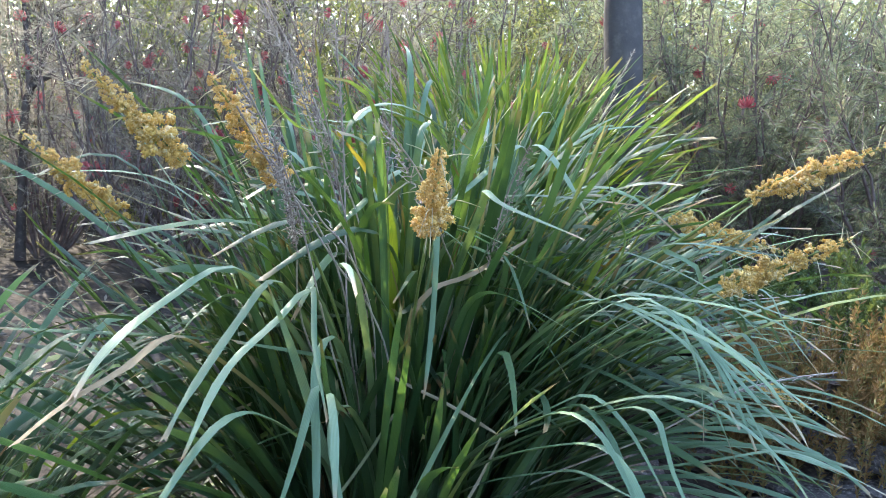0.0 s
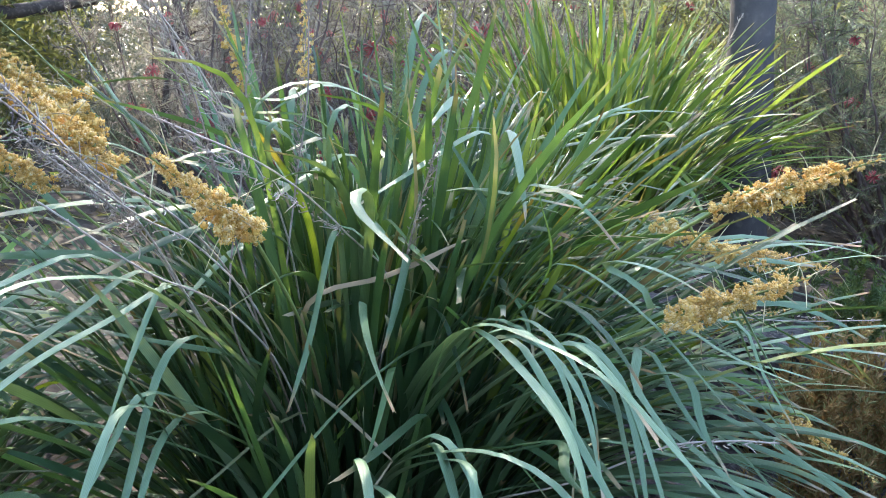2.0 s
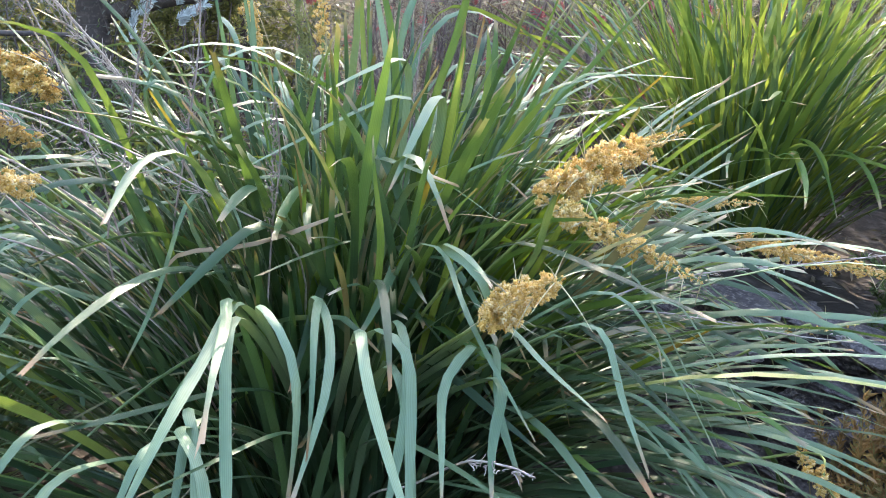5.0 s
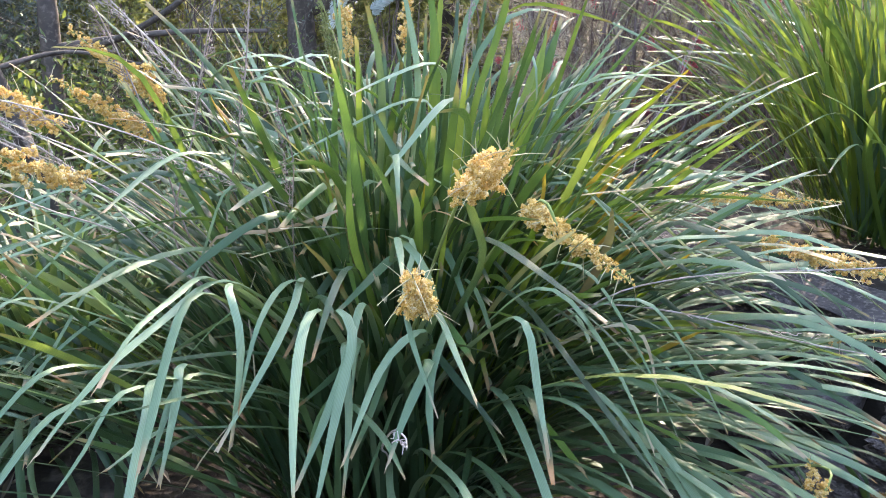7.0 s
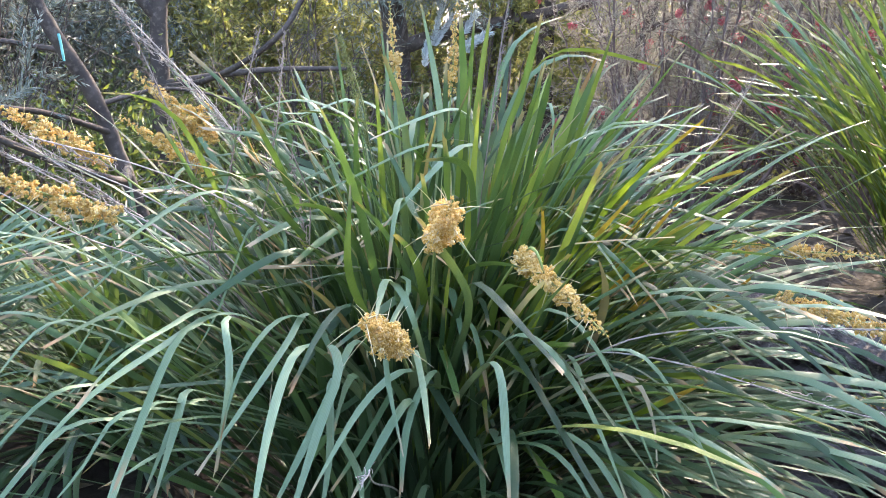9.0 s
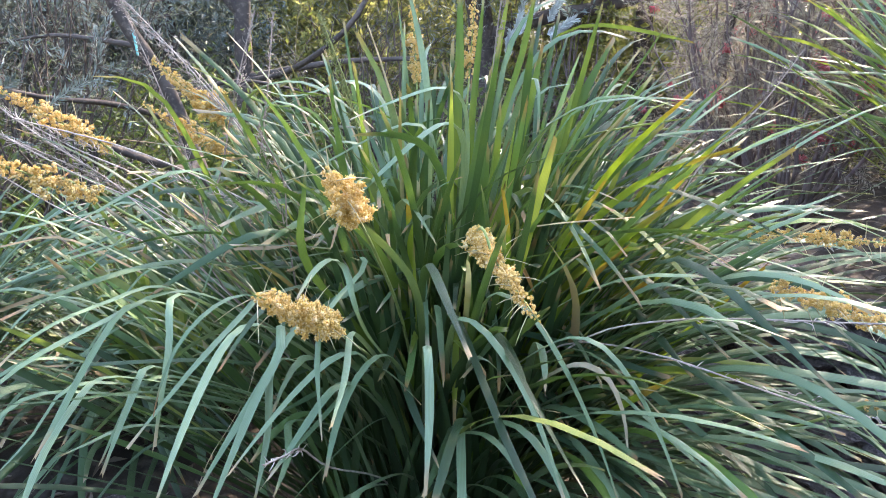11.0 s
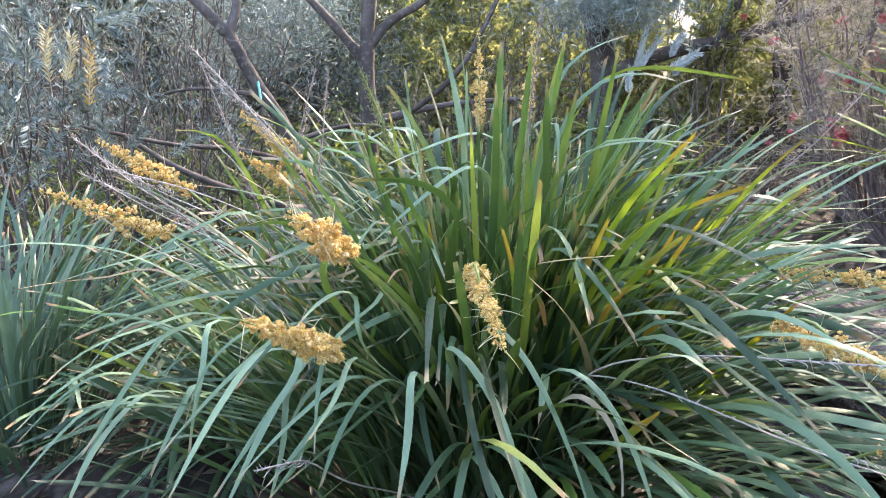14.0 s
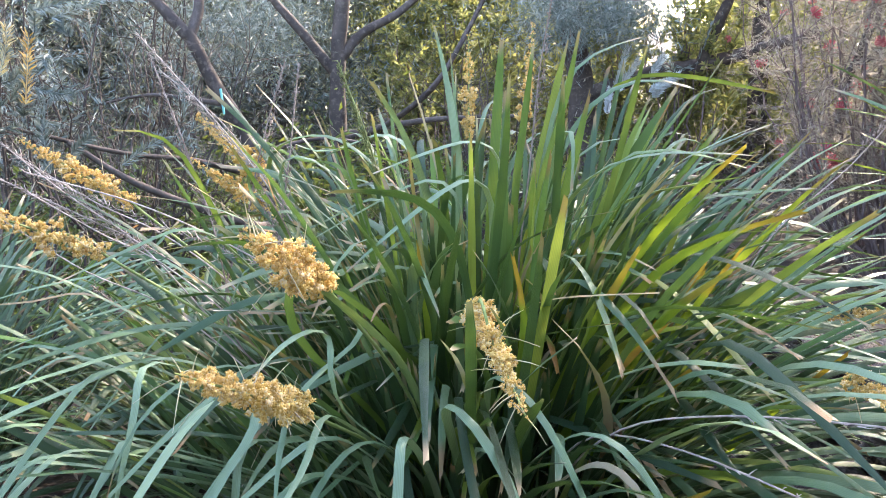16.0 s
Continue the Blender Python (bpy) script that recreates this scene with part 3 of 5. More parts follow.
# dry, yellowed and sun-tinted ones
strap([(0.096, -0.324, 0.715), (0.166, -0.218, 0.754), (0.246, -0.113, 0.810)], 0.010, M_DRY, 30, 0.3)
YOUNG = (
    ((0.35, 0.30, 0.89), (0.436, 0.397, 1.037), M_YELLOW, 0.012), ((0.346, 0.319, 0.849), (0.46, 0.466, 0.953), M_YELLOW, 0.013), ((0.404, 0.312, 0.798), (0.508, 0.355, 0.896), M_YELLOW, 0.0145),
    ((0.362, 0.239, 0.80), (0.442, 0.259, 0.908), M_YELLOW, 0.015), ((0.428, 0.115, 0.79), (0.47, 0.09, 0.913), M_YELLOW, 0.012), ((0.173, 0.621, 0.894), (0.152, 0.723, 0.967), M_YELLOW, 0.013),
    ((0.10, 0.343, 0.93), (-0.018, 0.485, 1.078), M_SUN_TINT, 0.018), ((0.096, 0.259, 0.946), (0.066, 0.297, 1.073), M_SUN_TINT, 0.016), ((0.077, 0.13, 0.939), (-0.046, 0.167, 1.167), M_SUN_TINT, 0.016),
    ((0.118, 0.316, 0.90), (0.016, 0.422, 1.067), M_SUN_TINT, 0.016), ((0.264, 0.0, 0.773), (0.162, -0.058, 0.965), M_BLADE, 0.015), 
)
for apex, tip, mat, width in YOUNG:
    path = eased([foot_at(apex, 0.05), np.array(apex) * [0.5, 0.5, 0.58] + CENTRE * 0.5, apex, tip], 22)
    side = np.tile([0.30, 0.95, 0.0], (22, 1)) if abs(tip[2] - apex[2]) > 0.08 else np.tile([0.2, 0.3, 0.9], (22, 1))
    leaf_part(clump, path, twisted(path, side, rng.uniform(-20, 20)), width, mat)
for _ in range(15):
    az, k = rng.uniform(10, 120), rng.uniform(0.2, 0.9)
    foot = CENTRE + 0.15 * k * np.array([math.cos(math.radians(az)), math.sin(math.radians(az)), 0.0])
    path, side = arch(foot, az, 12 + 26 * k, rng.uniform(6, 24), rng.uniform(0.85, 1.05) * (1 - 0.1 * k), 1.8, rng.normal(0, 14))
    leaf_part(clump, path, twisted(path, np.tile([0.42, 0.90, 0.0], (len(path), 1)), rng.uniform(-30, 30)), rng.uniform(0.011, 0.015), M_YELLOW)


def random_leaf(centre, spread, lean_max, droop_max, length, azimuth=None, rank=None, fold_over=0.36, slack=22):
    """A leaf path by its rank from the heart (0) to the outside (1) of a clump."""
    k = rng.random() ** 0.8 if rank is None else rank
    az = rng.uniform(0, 360) if azimuth is None else azimuth
    foot_r = spread * math.sqrt(k) * rng.uniform(0.4, 1.0)
    a = math.radians(az + rng.normal(0, 25))
    foot = np.asarray(centre) + [foot_r * math.cos(a), foot_r * math.sin(a), 0.0]
    lean = lean_max * k * rng.uniform(0.45, 1.1) + rng.uniform(0, 4)
    ln = length * (rng.uniform(0.82, 1.10) if k > 0.5 else rng.uniform(0.55, 1.10))
    if rng.random() < fold_over:
        path, side = kinked(foot, az, lean, rng.uniform(45, 105) * (0.55 + 0.45 * k), ln, rng.uniform(0.52, 0.84), rng.uniform(0.03, 0.12), rng.normal(0, 34))
    else:
        path, side = arch(foot, az, lean, slack + droop_max * (0.30 + 0.70 * k) * rng.uniform(0.25, 1.2), ln, rng.uniform(1.7, 3.0) - 0.5 * k, rng.normal(0, 34 - 16 * k))
    path[:, 2] = np.maximum(path[:, 2], centre[2] + 0.02 + 0.05 * rng.random())
    return path, twisted(path, side, rng.choice((-1, 1)) * rng.uniform(0, 45))


def hangs_low(path, centre):
    """Whether a leaf hangs low over the open front of the clump."""
    d = path - centre
    r = np.hypot(d[:, 0], d[:, 1])
    az = np.degrees(np.arctan2(d[-1, 1], d[-1, 0]))
    return -118 < az < -16 and bool(np.any((r > 0.20) & (d[:, 2] < 0.46)))


def fill_clump(parent, centre, count, single, spread, lean, droop, length, near=(-120, 70), width=(0.0115, 0.0175), palette=None, fold_over=0.36, slack=22):
    stack = Stack()
    for i in range(count):
        alone = i < single
        path, side = random_leaf(centre, spread, lean, droop, length, rng.uniform(*near) if alone else None, rng.uniform(0.15, 0.95) if alone else None, fold_over, slack)
        if np.any((path[:, 0] > -0.42) & (path[:, 1] < -0.70) & (path[:, 2] > 0.42)):
            continue
        w = rng.uniform(*width)
        if alone:
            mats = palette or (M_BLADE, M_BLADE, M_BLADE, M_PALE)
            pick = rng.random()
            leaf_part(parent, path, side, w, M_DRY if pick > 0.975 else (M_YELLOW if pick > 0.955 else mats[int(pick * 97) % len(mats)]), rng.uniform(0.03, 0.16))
        else:
            v, f, uv = blade(into(parent, path), side, w, rng.uniform(0.03, 0.16))
            stack.put(v, f, uv)
    return stack


# leaves that rise steeply and fold over near the top
for _ in range(74):
    az, k = rng.uniform(-180, 180), rng.uniform(0.1, 0.9)
    foot = CENTRE + 0.12 * np.array([math.cos(math.radians(az)), math.sin(math.radians(az)), 0.0]) * k
    path, side = kinked(foot, az, 3 + 24 * k * rng.random(), rng.uniform(58, 112), rng.uniform(0.92, 1.30), rng.uniform(0.70, 0.90), rng.uniform(0.025, 0.06), rng.normal(0, 34))
    if hangs_low(path, CENTRE):
        continue
    leaf_part(clump, path, twisted(path, side, rng.normal(0, 30)), rng.uniform(0.0110, 0.0160), M_MID if rng.random() < 0.7 else M_BLADE, rng.uniform(0.05, 0.2))


def fan(stack, singles, foot_spread, count, rank, azimuth):
    """One shoot: a flat fan of leaves that share a foot and then part."""
    a = math.radians(azimuth)
    foot = CENTRE + foot_spread * math.sqrt(rank) * np.array([math.cos(a), math.sin(a), 0.0])
    main = 27 * rank * rng.uniform(0.5, 1.15) + rng.normal(0, 5)
    turn = a + rng.normal(0, 0.6)
    inner = rank < 0.42
    plane = rng.uniform(0, 6.28)
    for j in range(count):
        off = rng.uniform(-14, 14)
        lx, ly = main * math.cos(turn) + off * math.cos(plane), main * math.sin(turn) + off * math.sin(plane)
        lean, az = math.hypot(lx, ly), math.degrees(math.atan2(ly, lx))
        ln = rng.uniform(0.50, 1.10) if inner else rng.uniform(0.70, 1.22)
        if rng.random() < 0.50:
            path, side = kinked(foot, az, lean, rng.uniform(45, 105), ln, rng.uniform(0.62, 0.92), rng.uniform(0.02, 0.07), rng.normal(0, 26))
        else:
            path, side = arch(foot, az, lean, rng.uniform(2, 30) if inner else 10 + 84 * rank * rng.uniform(0.3, 1.15), ln, rng.uniform(1.2, 2.4), rng.normal(0, 22))
        path[:, 2] = np.maximum(path[:, 2], 0.02 + 0.05 * rng.random())
        if hangs_low(path, CENTRE) and rng.random() < 0.86:
            continue
        side = twisted(path, side, rng.choice((-1, 1)) * rng.uniform(0, 42))
        w = rng.uniform(0.0095, 0.0150)
        if singles:
            pick = rng.random()
            mat = M_DRY if pick > 0.988 else M_YELLOW if inner and 0.950 < pick < 0.966 else M_PALE if pick > 0.90 else M_SUN_TINT if pick > 0.82 and inner else M_BLADE
            leaf_part(clump, path, side, w, mat, rng.uniform(0.03, 0.16))
        else:
            # painted sky sheen goes to outer leaves, most often on the rock side
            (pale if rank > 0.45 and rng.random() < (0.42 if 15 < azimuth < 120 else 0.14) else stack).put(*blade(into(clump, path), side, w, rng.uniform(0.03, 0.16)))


body, pale = Stack(), Stack()
# outer leaves that hang over towards the rocks
for _ in range(26):
    az = rng.uniform(-24, 26)
    a = math.radians(az)
    path, side = kinked(CENTRE + 0.16 * np.array([math.cos(a), math.sin(a), 0.0]), az, rng.uniform(22, 40), rng.uniform(62, 104), rng.uniform(0.86, 1.08), rng.uniform(0.50, 0.68), rng.uniform(0.08, 0.14), rng.normal(0, 22))
    leaf_part(clump, path, twisted(path, side, rng.normal(0, 18)), rng.uniform(0.0110, 0.0150), M_PALE if rng.random() < 0.65 else M_MID, rng.uniform(0.05, 0.2))
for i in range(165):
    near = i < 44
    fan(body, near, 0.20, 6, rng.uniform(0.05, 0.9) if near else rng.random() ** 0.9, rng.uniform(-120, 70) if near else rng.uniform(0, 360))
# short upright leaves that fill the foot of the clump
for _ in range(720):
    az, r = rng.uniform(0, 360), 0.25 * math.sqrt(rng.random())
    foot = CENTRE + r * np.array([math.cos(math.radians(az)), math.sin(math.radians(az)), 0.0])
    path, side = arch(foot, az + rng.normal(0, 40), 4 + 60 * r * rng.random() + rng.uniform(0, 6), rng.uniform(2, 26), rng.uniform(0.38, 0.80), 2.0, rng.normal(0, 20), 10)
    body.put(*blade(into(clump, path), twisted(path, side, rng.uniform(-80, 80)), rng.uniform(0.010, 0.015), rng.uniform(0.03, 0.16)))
for _ in range(96):
    path, side = random_leaf(CENTRE, 0.17, 44, 118, 1.20, azimuth=rng.uniform(22, 118), rank=rng.uniform(0.6, 1.0), fold_over=0.2)
    (pale if rng.random() < 0.45 else body).put(*blade(into(clump, path), side, rng.uniform(0.0110, 0.0165), rng.uniform(0.03, 0.16)))
straws = Stack()
for _ in range(70):
    path, side = random_leaf(CENTRE, 0.17, 24, 30, 1.06, rank=rng.uniform(0.0, 0.7), fold_over=0.3)
    straws.put(*blade(into(clump, path), side, rng.uniform(0.0045, 0.0085), rng.uniform(0.03, 0.16)))
piece("dry_leaves", straws.mesh("dry_leaves", M_STRAW), clump, "thin straw-coloured dry leaves", "stuff")
flank = Stack()
for _ in range(76):
    az = rng.uniform(10, 92)
    a = math.radians(az + rng.normal(0, 20))
    foot = CENTRE + rng.uniform(0.06, 0.20) * np.array([math.cos(a), math.sin(a), 0.0])
    path, side = arch(foot, az, rng.uniform(22, 42), rng.uniform(62, 112), rng.uniform(0.86, 1.12), rng.uniform(1.2, 1.9), rng.normal(0, 16), 18)
    side = twisted(path, side, rng.normal(0, 22))
    (flank if rng.random() < 0.38 else pale).put(*blade(into(clump, path), side, rng.uniform(0.0120, 0.0170), rng.uniform(0.03, 0.16)))
# dark straight leaves that lean far out over the ground
for _ in range(72):
    az = rng.uniform(182, 296)
    a = math.radians(az + rng.normal(0, 20))
    foot = CENTRE + rng.uniform(0.10, 0.22) * np.array([math.cos(a), math.sin(a), 0.0])
    path, side = arch(foot, az, rng.uniform(28, 56), rng.uniform(0, 26), rng.uniform(0.70, 1.0), 2.2, rng.normal(0, 12), 16)
    (pale if rng.random() < 0.12 else body).put(*blade(into(clump, path), twisted(path, side, rng.normal(0, 40)), rng.uniform(0.0110, 0.0160), rng.uniform(0.03, 0.16)))
piece("arching_leaves", flank.mesh("arching_leaves", M_MID), clump, kind="stuff")
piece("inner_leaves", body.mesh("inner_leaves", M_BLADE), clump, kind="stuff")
piece("outer_leaves", pale.mesh("outer_leaves", M_PALE), clump, "outer leaves, bluish pale from sky sheen put into their colour", "stuff")

# straight broad leaves that stand in the heart, green, yellowed or sun-tinted
for _ in range(44):
    az, k = rng.uniform(0, 360), math.sqrt(rng.random())
    foot = CENTRE + 0.18 * k * np.array([math.cos(math.radians(az)), math.sin(math.radians(az)), 0.0])
    turn, lean, ln = az + rng.normal(0, 35), 1 + 24 * k * rng.random(), rng.uniform(0.78, 1.20)
    if rng.random() < 0.4:
        path, side = kinked(foot, turn, lean, rng.uniform(30, 110), ln, rng.uniform(0.74, 0.94), 0.02, rng.normal(0, 30))
    else:
        path, side = arch(foot, turn, lean, rng.uniform(1, 12), ln, 2.0, rng.normal(0, 10), 16)
    facing = np.tile(unit(np.array([rng.normal(0.5, 0.5), 0.8, 0.0])), (len(path), 1))
    pick = rng.random()
    # more of the painted sun tint on the side towards the sun
    mat = M_YELLOW if pick > 0.78 and turn % 360 < 150 else M_SUN_TINT if pick > (0.40 if (turn + 30) % 360 < 190 else 0.76) else M_PALE if pick > 0.62 else M_MID if pick > 0.46 else M_BLADE
    leaf_part(clump, path, twisted(path, facing, rng.normal(0, 20)), rng.uniform(0.0090, 0.0150), mat, rng.uniform(0.05, 0.2))

# upright leaves of the heart, against the background
crown = Stack()
for _ in range(34):
    path, side = random_leaf(CENTRE, 0.18, 18, 34, 1.10, rank=rng.uniform(0.0, 0.8), fold_over=0.4)
    crown.put(*blade(into(clump, path), twisted(path, side, rng.normal(0, 35)), rng.uniform(0.0110, 0.0165), rng.uniform(0.05, 0.25)))
piece("upright_leaves", crown.mesh("upright_leaves", M_BLADE), clump, kind="stuff")
# leaves of the sunward side, their sunlit yellow put into the colour
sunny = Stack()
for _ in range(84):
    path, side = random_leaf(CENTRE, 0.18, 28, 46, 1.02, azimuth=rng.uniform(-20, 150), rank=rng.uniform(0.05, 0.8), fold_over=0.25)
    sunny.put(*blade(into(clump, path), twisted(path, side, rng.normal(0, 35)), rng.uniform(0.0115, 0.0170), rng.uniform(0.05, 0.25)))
piece("sunlit_leaves", sunny.mesh("sunlit_leaves", M_SUN_TINT), clump, kind="stuff")


# ---- flower spikes ----
def icosahedron():
    p = (1 + 5 ** 0.5) / 2
    v = np.array([(-1, p, 0), (1, p, 0), (-1, -p, 0), (1, -p, 0), (0, -1, p), (0, 1, p), (0, -1, -p), (0, 1, -p), (p, 0, -1), (p, 0, 1), (-p, 0, -1), (-p, 0, 1)], float)
    f = [(0, 11, 5), (0, 5, 1), (0, 1, 7), (0, 7, 10), (0, 10, 11), (1, 5, 9), (5, 11, 4), (11, 10, 2), (10, 7, 6), (7, 1, 8), (3, 9, 4), (3, 4, 2), (3, 2, 6), (3, 6, 8), (3, 8, 9), (4, 9, 5), (2, 4, 11), (6, 2, 10), (8, 6, 7), (9, 8, 1)]
    return unit(v), np.array(f)


ICO_V, ICO_F = icosahedron()


def cluster_mesh():
    """A lobed tuft of florets, about 1 unit in radius."""
    s = Stack()
    lobes = random_units(6) * rng.uniform(0.35, 0.80, (6, 1))
    sizes = rng.uniform(0.26, 0.44, 6)
    for c, r in zip(lobes, sizes):
        s.put(ICO_V * r * 0.82 + c, ICO_F)
    for i in range(190):
        k = int(rng.integers(6))
        d = random_units(1)[0]
        c = lobes[k] + d * sizes[k] * rng.uniform(0.75, 1.05 + 0.5 * (i % 11 == 0))
        # a floret is a small pointed cup that looks outward
        r = rng.uniform(0.04, 0.085)
        shape = ICO_V * r * rng.uniform(0.7, 1.2, 3)
        s.put(shape + d * (ICO_V @ d)[:, None] * r * rng.uniform(0.2, 1.5) + c, ICO_F)
    return s.mesh("floret_tuft", M_FLORET)


CLUSTERS = [cluster_mesh() for _ in range(5)]


def flower_spike(parent, base, tip, fat=0.0175, lean_out=0.35, label="", step=0.0105, foot=None):
    """A flattened stalk from the heart of the clump that carries whorls of florets between base and tip."""
    base, tip = np.asarray(base, float), np.asarray(tip, float)
    c = np.array(parent.matrix_world.translation)
    foot = c + 0.12 * unit(np.array([base[0] - c[0], base[1] - c[1], 0.0])) if foot is None else np.asarray(foot, float)
    mid = foot + (base - foot) * [lean_out, lean_out, 0.62]
    low = bent([foot, mid, base, base + (tip - base) * 0.35, base + (tip - base) * 0.7, tip], 30)
    v, f = tube(into(parent, low), np.linspace(0.0032, 0.0009, 30), 6)
    spike = piece("flower_spike", mesh_of("flower_spike", v, f, M_STALK), parent, label or "golden yellow flower spike on a flat green stalk")
    axis, size = unit(tip - base), np.linalg.norm(tip - base)
    across = unit(np.cross(axis, [0.2, 0.1, 0.97]))
    other = np.cross(axis, across)
    bracts = Stack()
    for at in np.arange(0.0, size, step):
        u = at / size
        r = 0.92 * fat * rng.choice((0.72, 0.95, 1.0, 1.2)) * (0.62 + 0.55 * math.sin(math.pi * min(1.0, 0.22 + 0.85 * u))) * (1 - 0.45 * u * u) * rng.uniform(0.78, 1.15)
        turn = rng.uniform(0, 6.28)
        for k in range(4):
            a = turn + k * 1.57 + rng.normal(0, 0.3)
            out = across * math.cos(a) + other * math.sin(a)
            size_k = r * rng.uniform(0.42, 0.70)
            place = base + axis * (at + rng.uniform(-0.3, 0.3) * step) + out * r * rng.uniform(0.30, 1.0)
            ob = piece("floret_tuft", CLUSTERS[rng.integers(5)], spike)
            ob.matrix_basis = Matrix.LocRotScale(Vector(into(parent, place)), Euler(rng.uniform(0, 6.28, 3)), Vector((size_k,) * 3))
            if rng.random() < 0.16:
                d = unit(out + axis * rng.uniform(-0.2, 0.9))
                ln = rng.uniform(0.02, 0.05)
                p = bent([place, place + d * ln * 0.5, place + d * ln + [0, 0, -0.004]], 5)
                bracts.put(*tube(into(parent, p), np.linspace(0.0009, 0.0003, 5), 3))
    piece("bract_fringe", bracts.mesh("bract_fringe", M_BRACT), spike, "stiff straw-coloured bracts", "stuff")
    return spike


flower_spike(clump, (0.575, -0.172, 0.778), (0.722, -0.266, 0.892), 0.0195)
flower_spike(clump, (0.505, 0.040, 0.862), (0.712, 0.056, 0.822), 0.0170)
flower_spike(clump, (0.600, -0.135, 0.930), (0.772, -0.188, 1.030), 0.0185)
flower_spike(clump, (0.580, 0.470, 0.775), (0.820, 0.640, 0.742), 0.0165)
flower_spike(clump, (0.335, 0.600, 0.765), (0.480, 0.840, 0.770), 0.0140)
flower_spike(clump, (0.138, -0.505, 0.858), (0.178, -0.712, 0.965), 0.0170)
flower_spike(clump, (-0.065, -0.510, 0.900), (-0.080, -0.690, 1.018), 0.0190)
flower_spike(clump, (-0.320, -0.290, 0.890), (-0.390, -0.440, 1.020), 0.0230)
flower_spike(clump, (-0.420, -0.290, 0.790), (-0.460, -0.480, 0.920), 0.0195)
flower_spike(clump, (-0.370, 0.150, 0.960), (-0.500, 0.170, 1.180), 0.0155, 0.5, step=0.015)
flower_spike(clump, (-0.300, 0.260, 0.980), (-0.350, 0.290, 1.200), 0.0145, 0.5, step=0.015)
flower_spike(clump, (0.775, 0.434, 0.470), (0.940, 0.300, 0.440), 0.0130, 0.6, step=0.013)
flower_spike(clump, (0.660, 0.600, 0.600), (0.752, 0.680, 0.630), 0.0085, 0.6, step=0.013)


def old_stalk(parent, base, tip, material, twigs=90, reach=0.035, start=0.35, beads=True, foot=None, label="dried grey-brown old flower stalk with fine bare twigs"):
    """A dry flower stalk: a thin stem with many short side twigs."""
    base, tip = np.asarray(base, float), np.asarray(tip, float)
    c = np.array(parent.matrix_world.translation)
    foot = c + 0.1 * unit(np.array([base[0] - c[0], base[1] - c[1], 0.0])) if foot is None else np.asarray(foot, float)
    back = base - (tip - base) * min(0.9, 0.16 / np.linalg.norm(tip - base)) - [0, 0, 0.05]
    stem = bent([foot, foot * [0.55, 0.55, 0] + back * [0.45, 0.45, 0.6], back, base, base + (tip - base) * 0.5 + rng.normal(0, 0.008, 3), tip], 26)
    s = Stack()
    s.put(*tube(into(parent, stem), np.linspace(0.0020, 0.0011, 26), 5))
    axis = unit(tip - base)
    for _ in range(twigs):
        u = rng.random()
        p = base + (tip - base) * u
        d = unit(random_units(1)[0] + axis * 1.3)
        ln = reach * rng.uniform(0.35, 1.5) * (1.0 - 0.45 * u)
        q = bent([p, p + d * ln * 0.5 + rng.normal(0, 0.002, 3), p + d * ln], 4)
        s.put(*tube(into(parent, q), np.linspace(0.0011, 0.0005, 4), 3))
    me = s.mesh("old_flower_stalk", material)
    ob = piece("old_flower_stalk", me, parent, label)
    if beads:
        b = Stack()
        for _ in range(twigs * 2):
            p = base + (tip - base) * rng.random() + random_units(1)[0] * reach * rng.uniform(0.1, 0.7)
            b.put(into(parent, ICO_V * rng.uniform(0.0009, 0.0018) + p), ICO_F)
        piece("seed_mass", b.mesh("seed_mass", M_SEED if material is M_SEED else M_DRYSTALK), ob, kind="stuff")
    return ob


# dark upright ones and leaning ones
old_stalk(clump, (-0.02, -0.36, 0.86), (-0.11, -0.46, 1.16), M_DRYSTALK, 60, 0.022)
old_stalk(clump, (-0.035, -0.30, 0.87), (-0.10, -0.22, 1.14), M_DRYSTALK, 55, 0.020)
old_stalk(clump, (0.015, -0.235, 0.87), (-0.02, -0.19, 1.14), M_DRYSTALK, 55, 0.020)
old_stalk(clump, (0.19, -0.20, 0.77), (0.24, -0.24, 0.98), M_DRYSTALK, 40, 0.020)
old_stalk(clump, (-0.07, -0.275, 0.935), (-0.16, -0.49, 1.196), M_PALESTALK, 100, 0.026)
old_stalk(clump, (-0.085, -0.26, 0.915), (-0.13, -0.45, 1.130), M_PALESTALK, 40, 0.020, beads=False)
old_stalk(clump, (-0.03, -0.49, 0.825), (-0.04, -0.72, 1.030), M_PALESTALK, 110, 0.024)
old_stalk(clump, (-0.05, -0.46, 0.800), (0.00, -0.70, 0.960), M_PALESTALK, 80, 0.020)
old_stalk(clump, (0.115, -0.24, 0.810), (0.095, -0.62, 0.985), M_PALESTALK, 60, 0.022)
for dx, dy, dz, ln in ((0.02, 0.01, -0.02, 0.9), (-0.03, 0.02, 0.01, 1.05), (0.05, 0.02, -0.09, 1.1)):
    b = np.array([0.0 + dx, -0.45 + dy, 0.82 + dz])
    old_stalk(clump, b, b + np.array([-0.02, -0.24, 0.15]) * ln, M_PALESTALK, 10, 0.020, beads=False)
old_stalk(clump, (0.55, 0.34, 0.72), (0.86, 0.74, 0.80), M_PALESTALK, 40, 0.014, beads=False)
old_stalk(clump, (0.52, 0.30, 0.66), (0.92, 0.62, 0.66), M_PALESTALK, 30, 0.012, beads=False)
old_stalk(clump, (0.15, 0.60, 0.84), (-0.10, 1.00, 1.04), M_DRYSTALK, 70, 0.02)
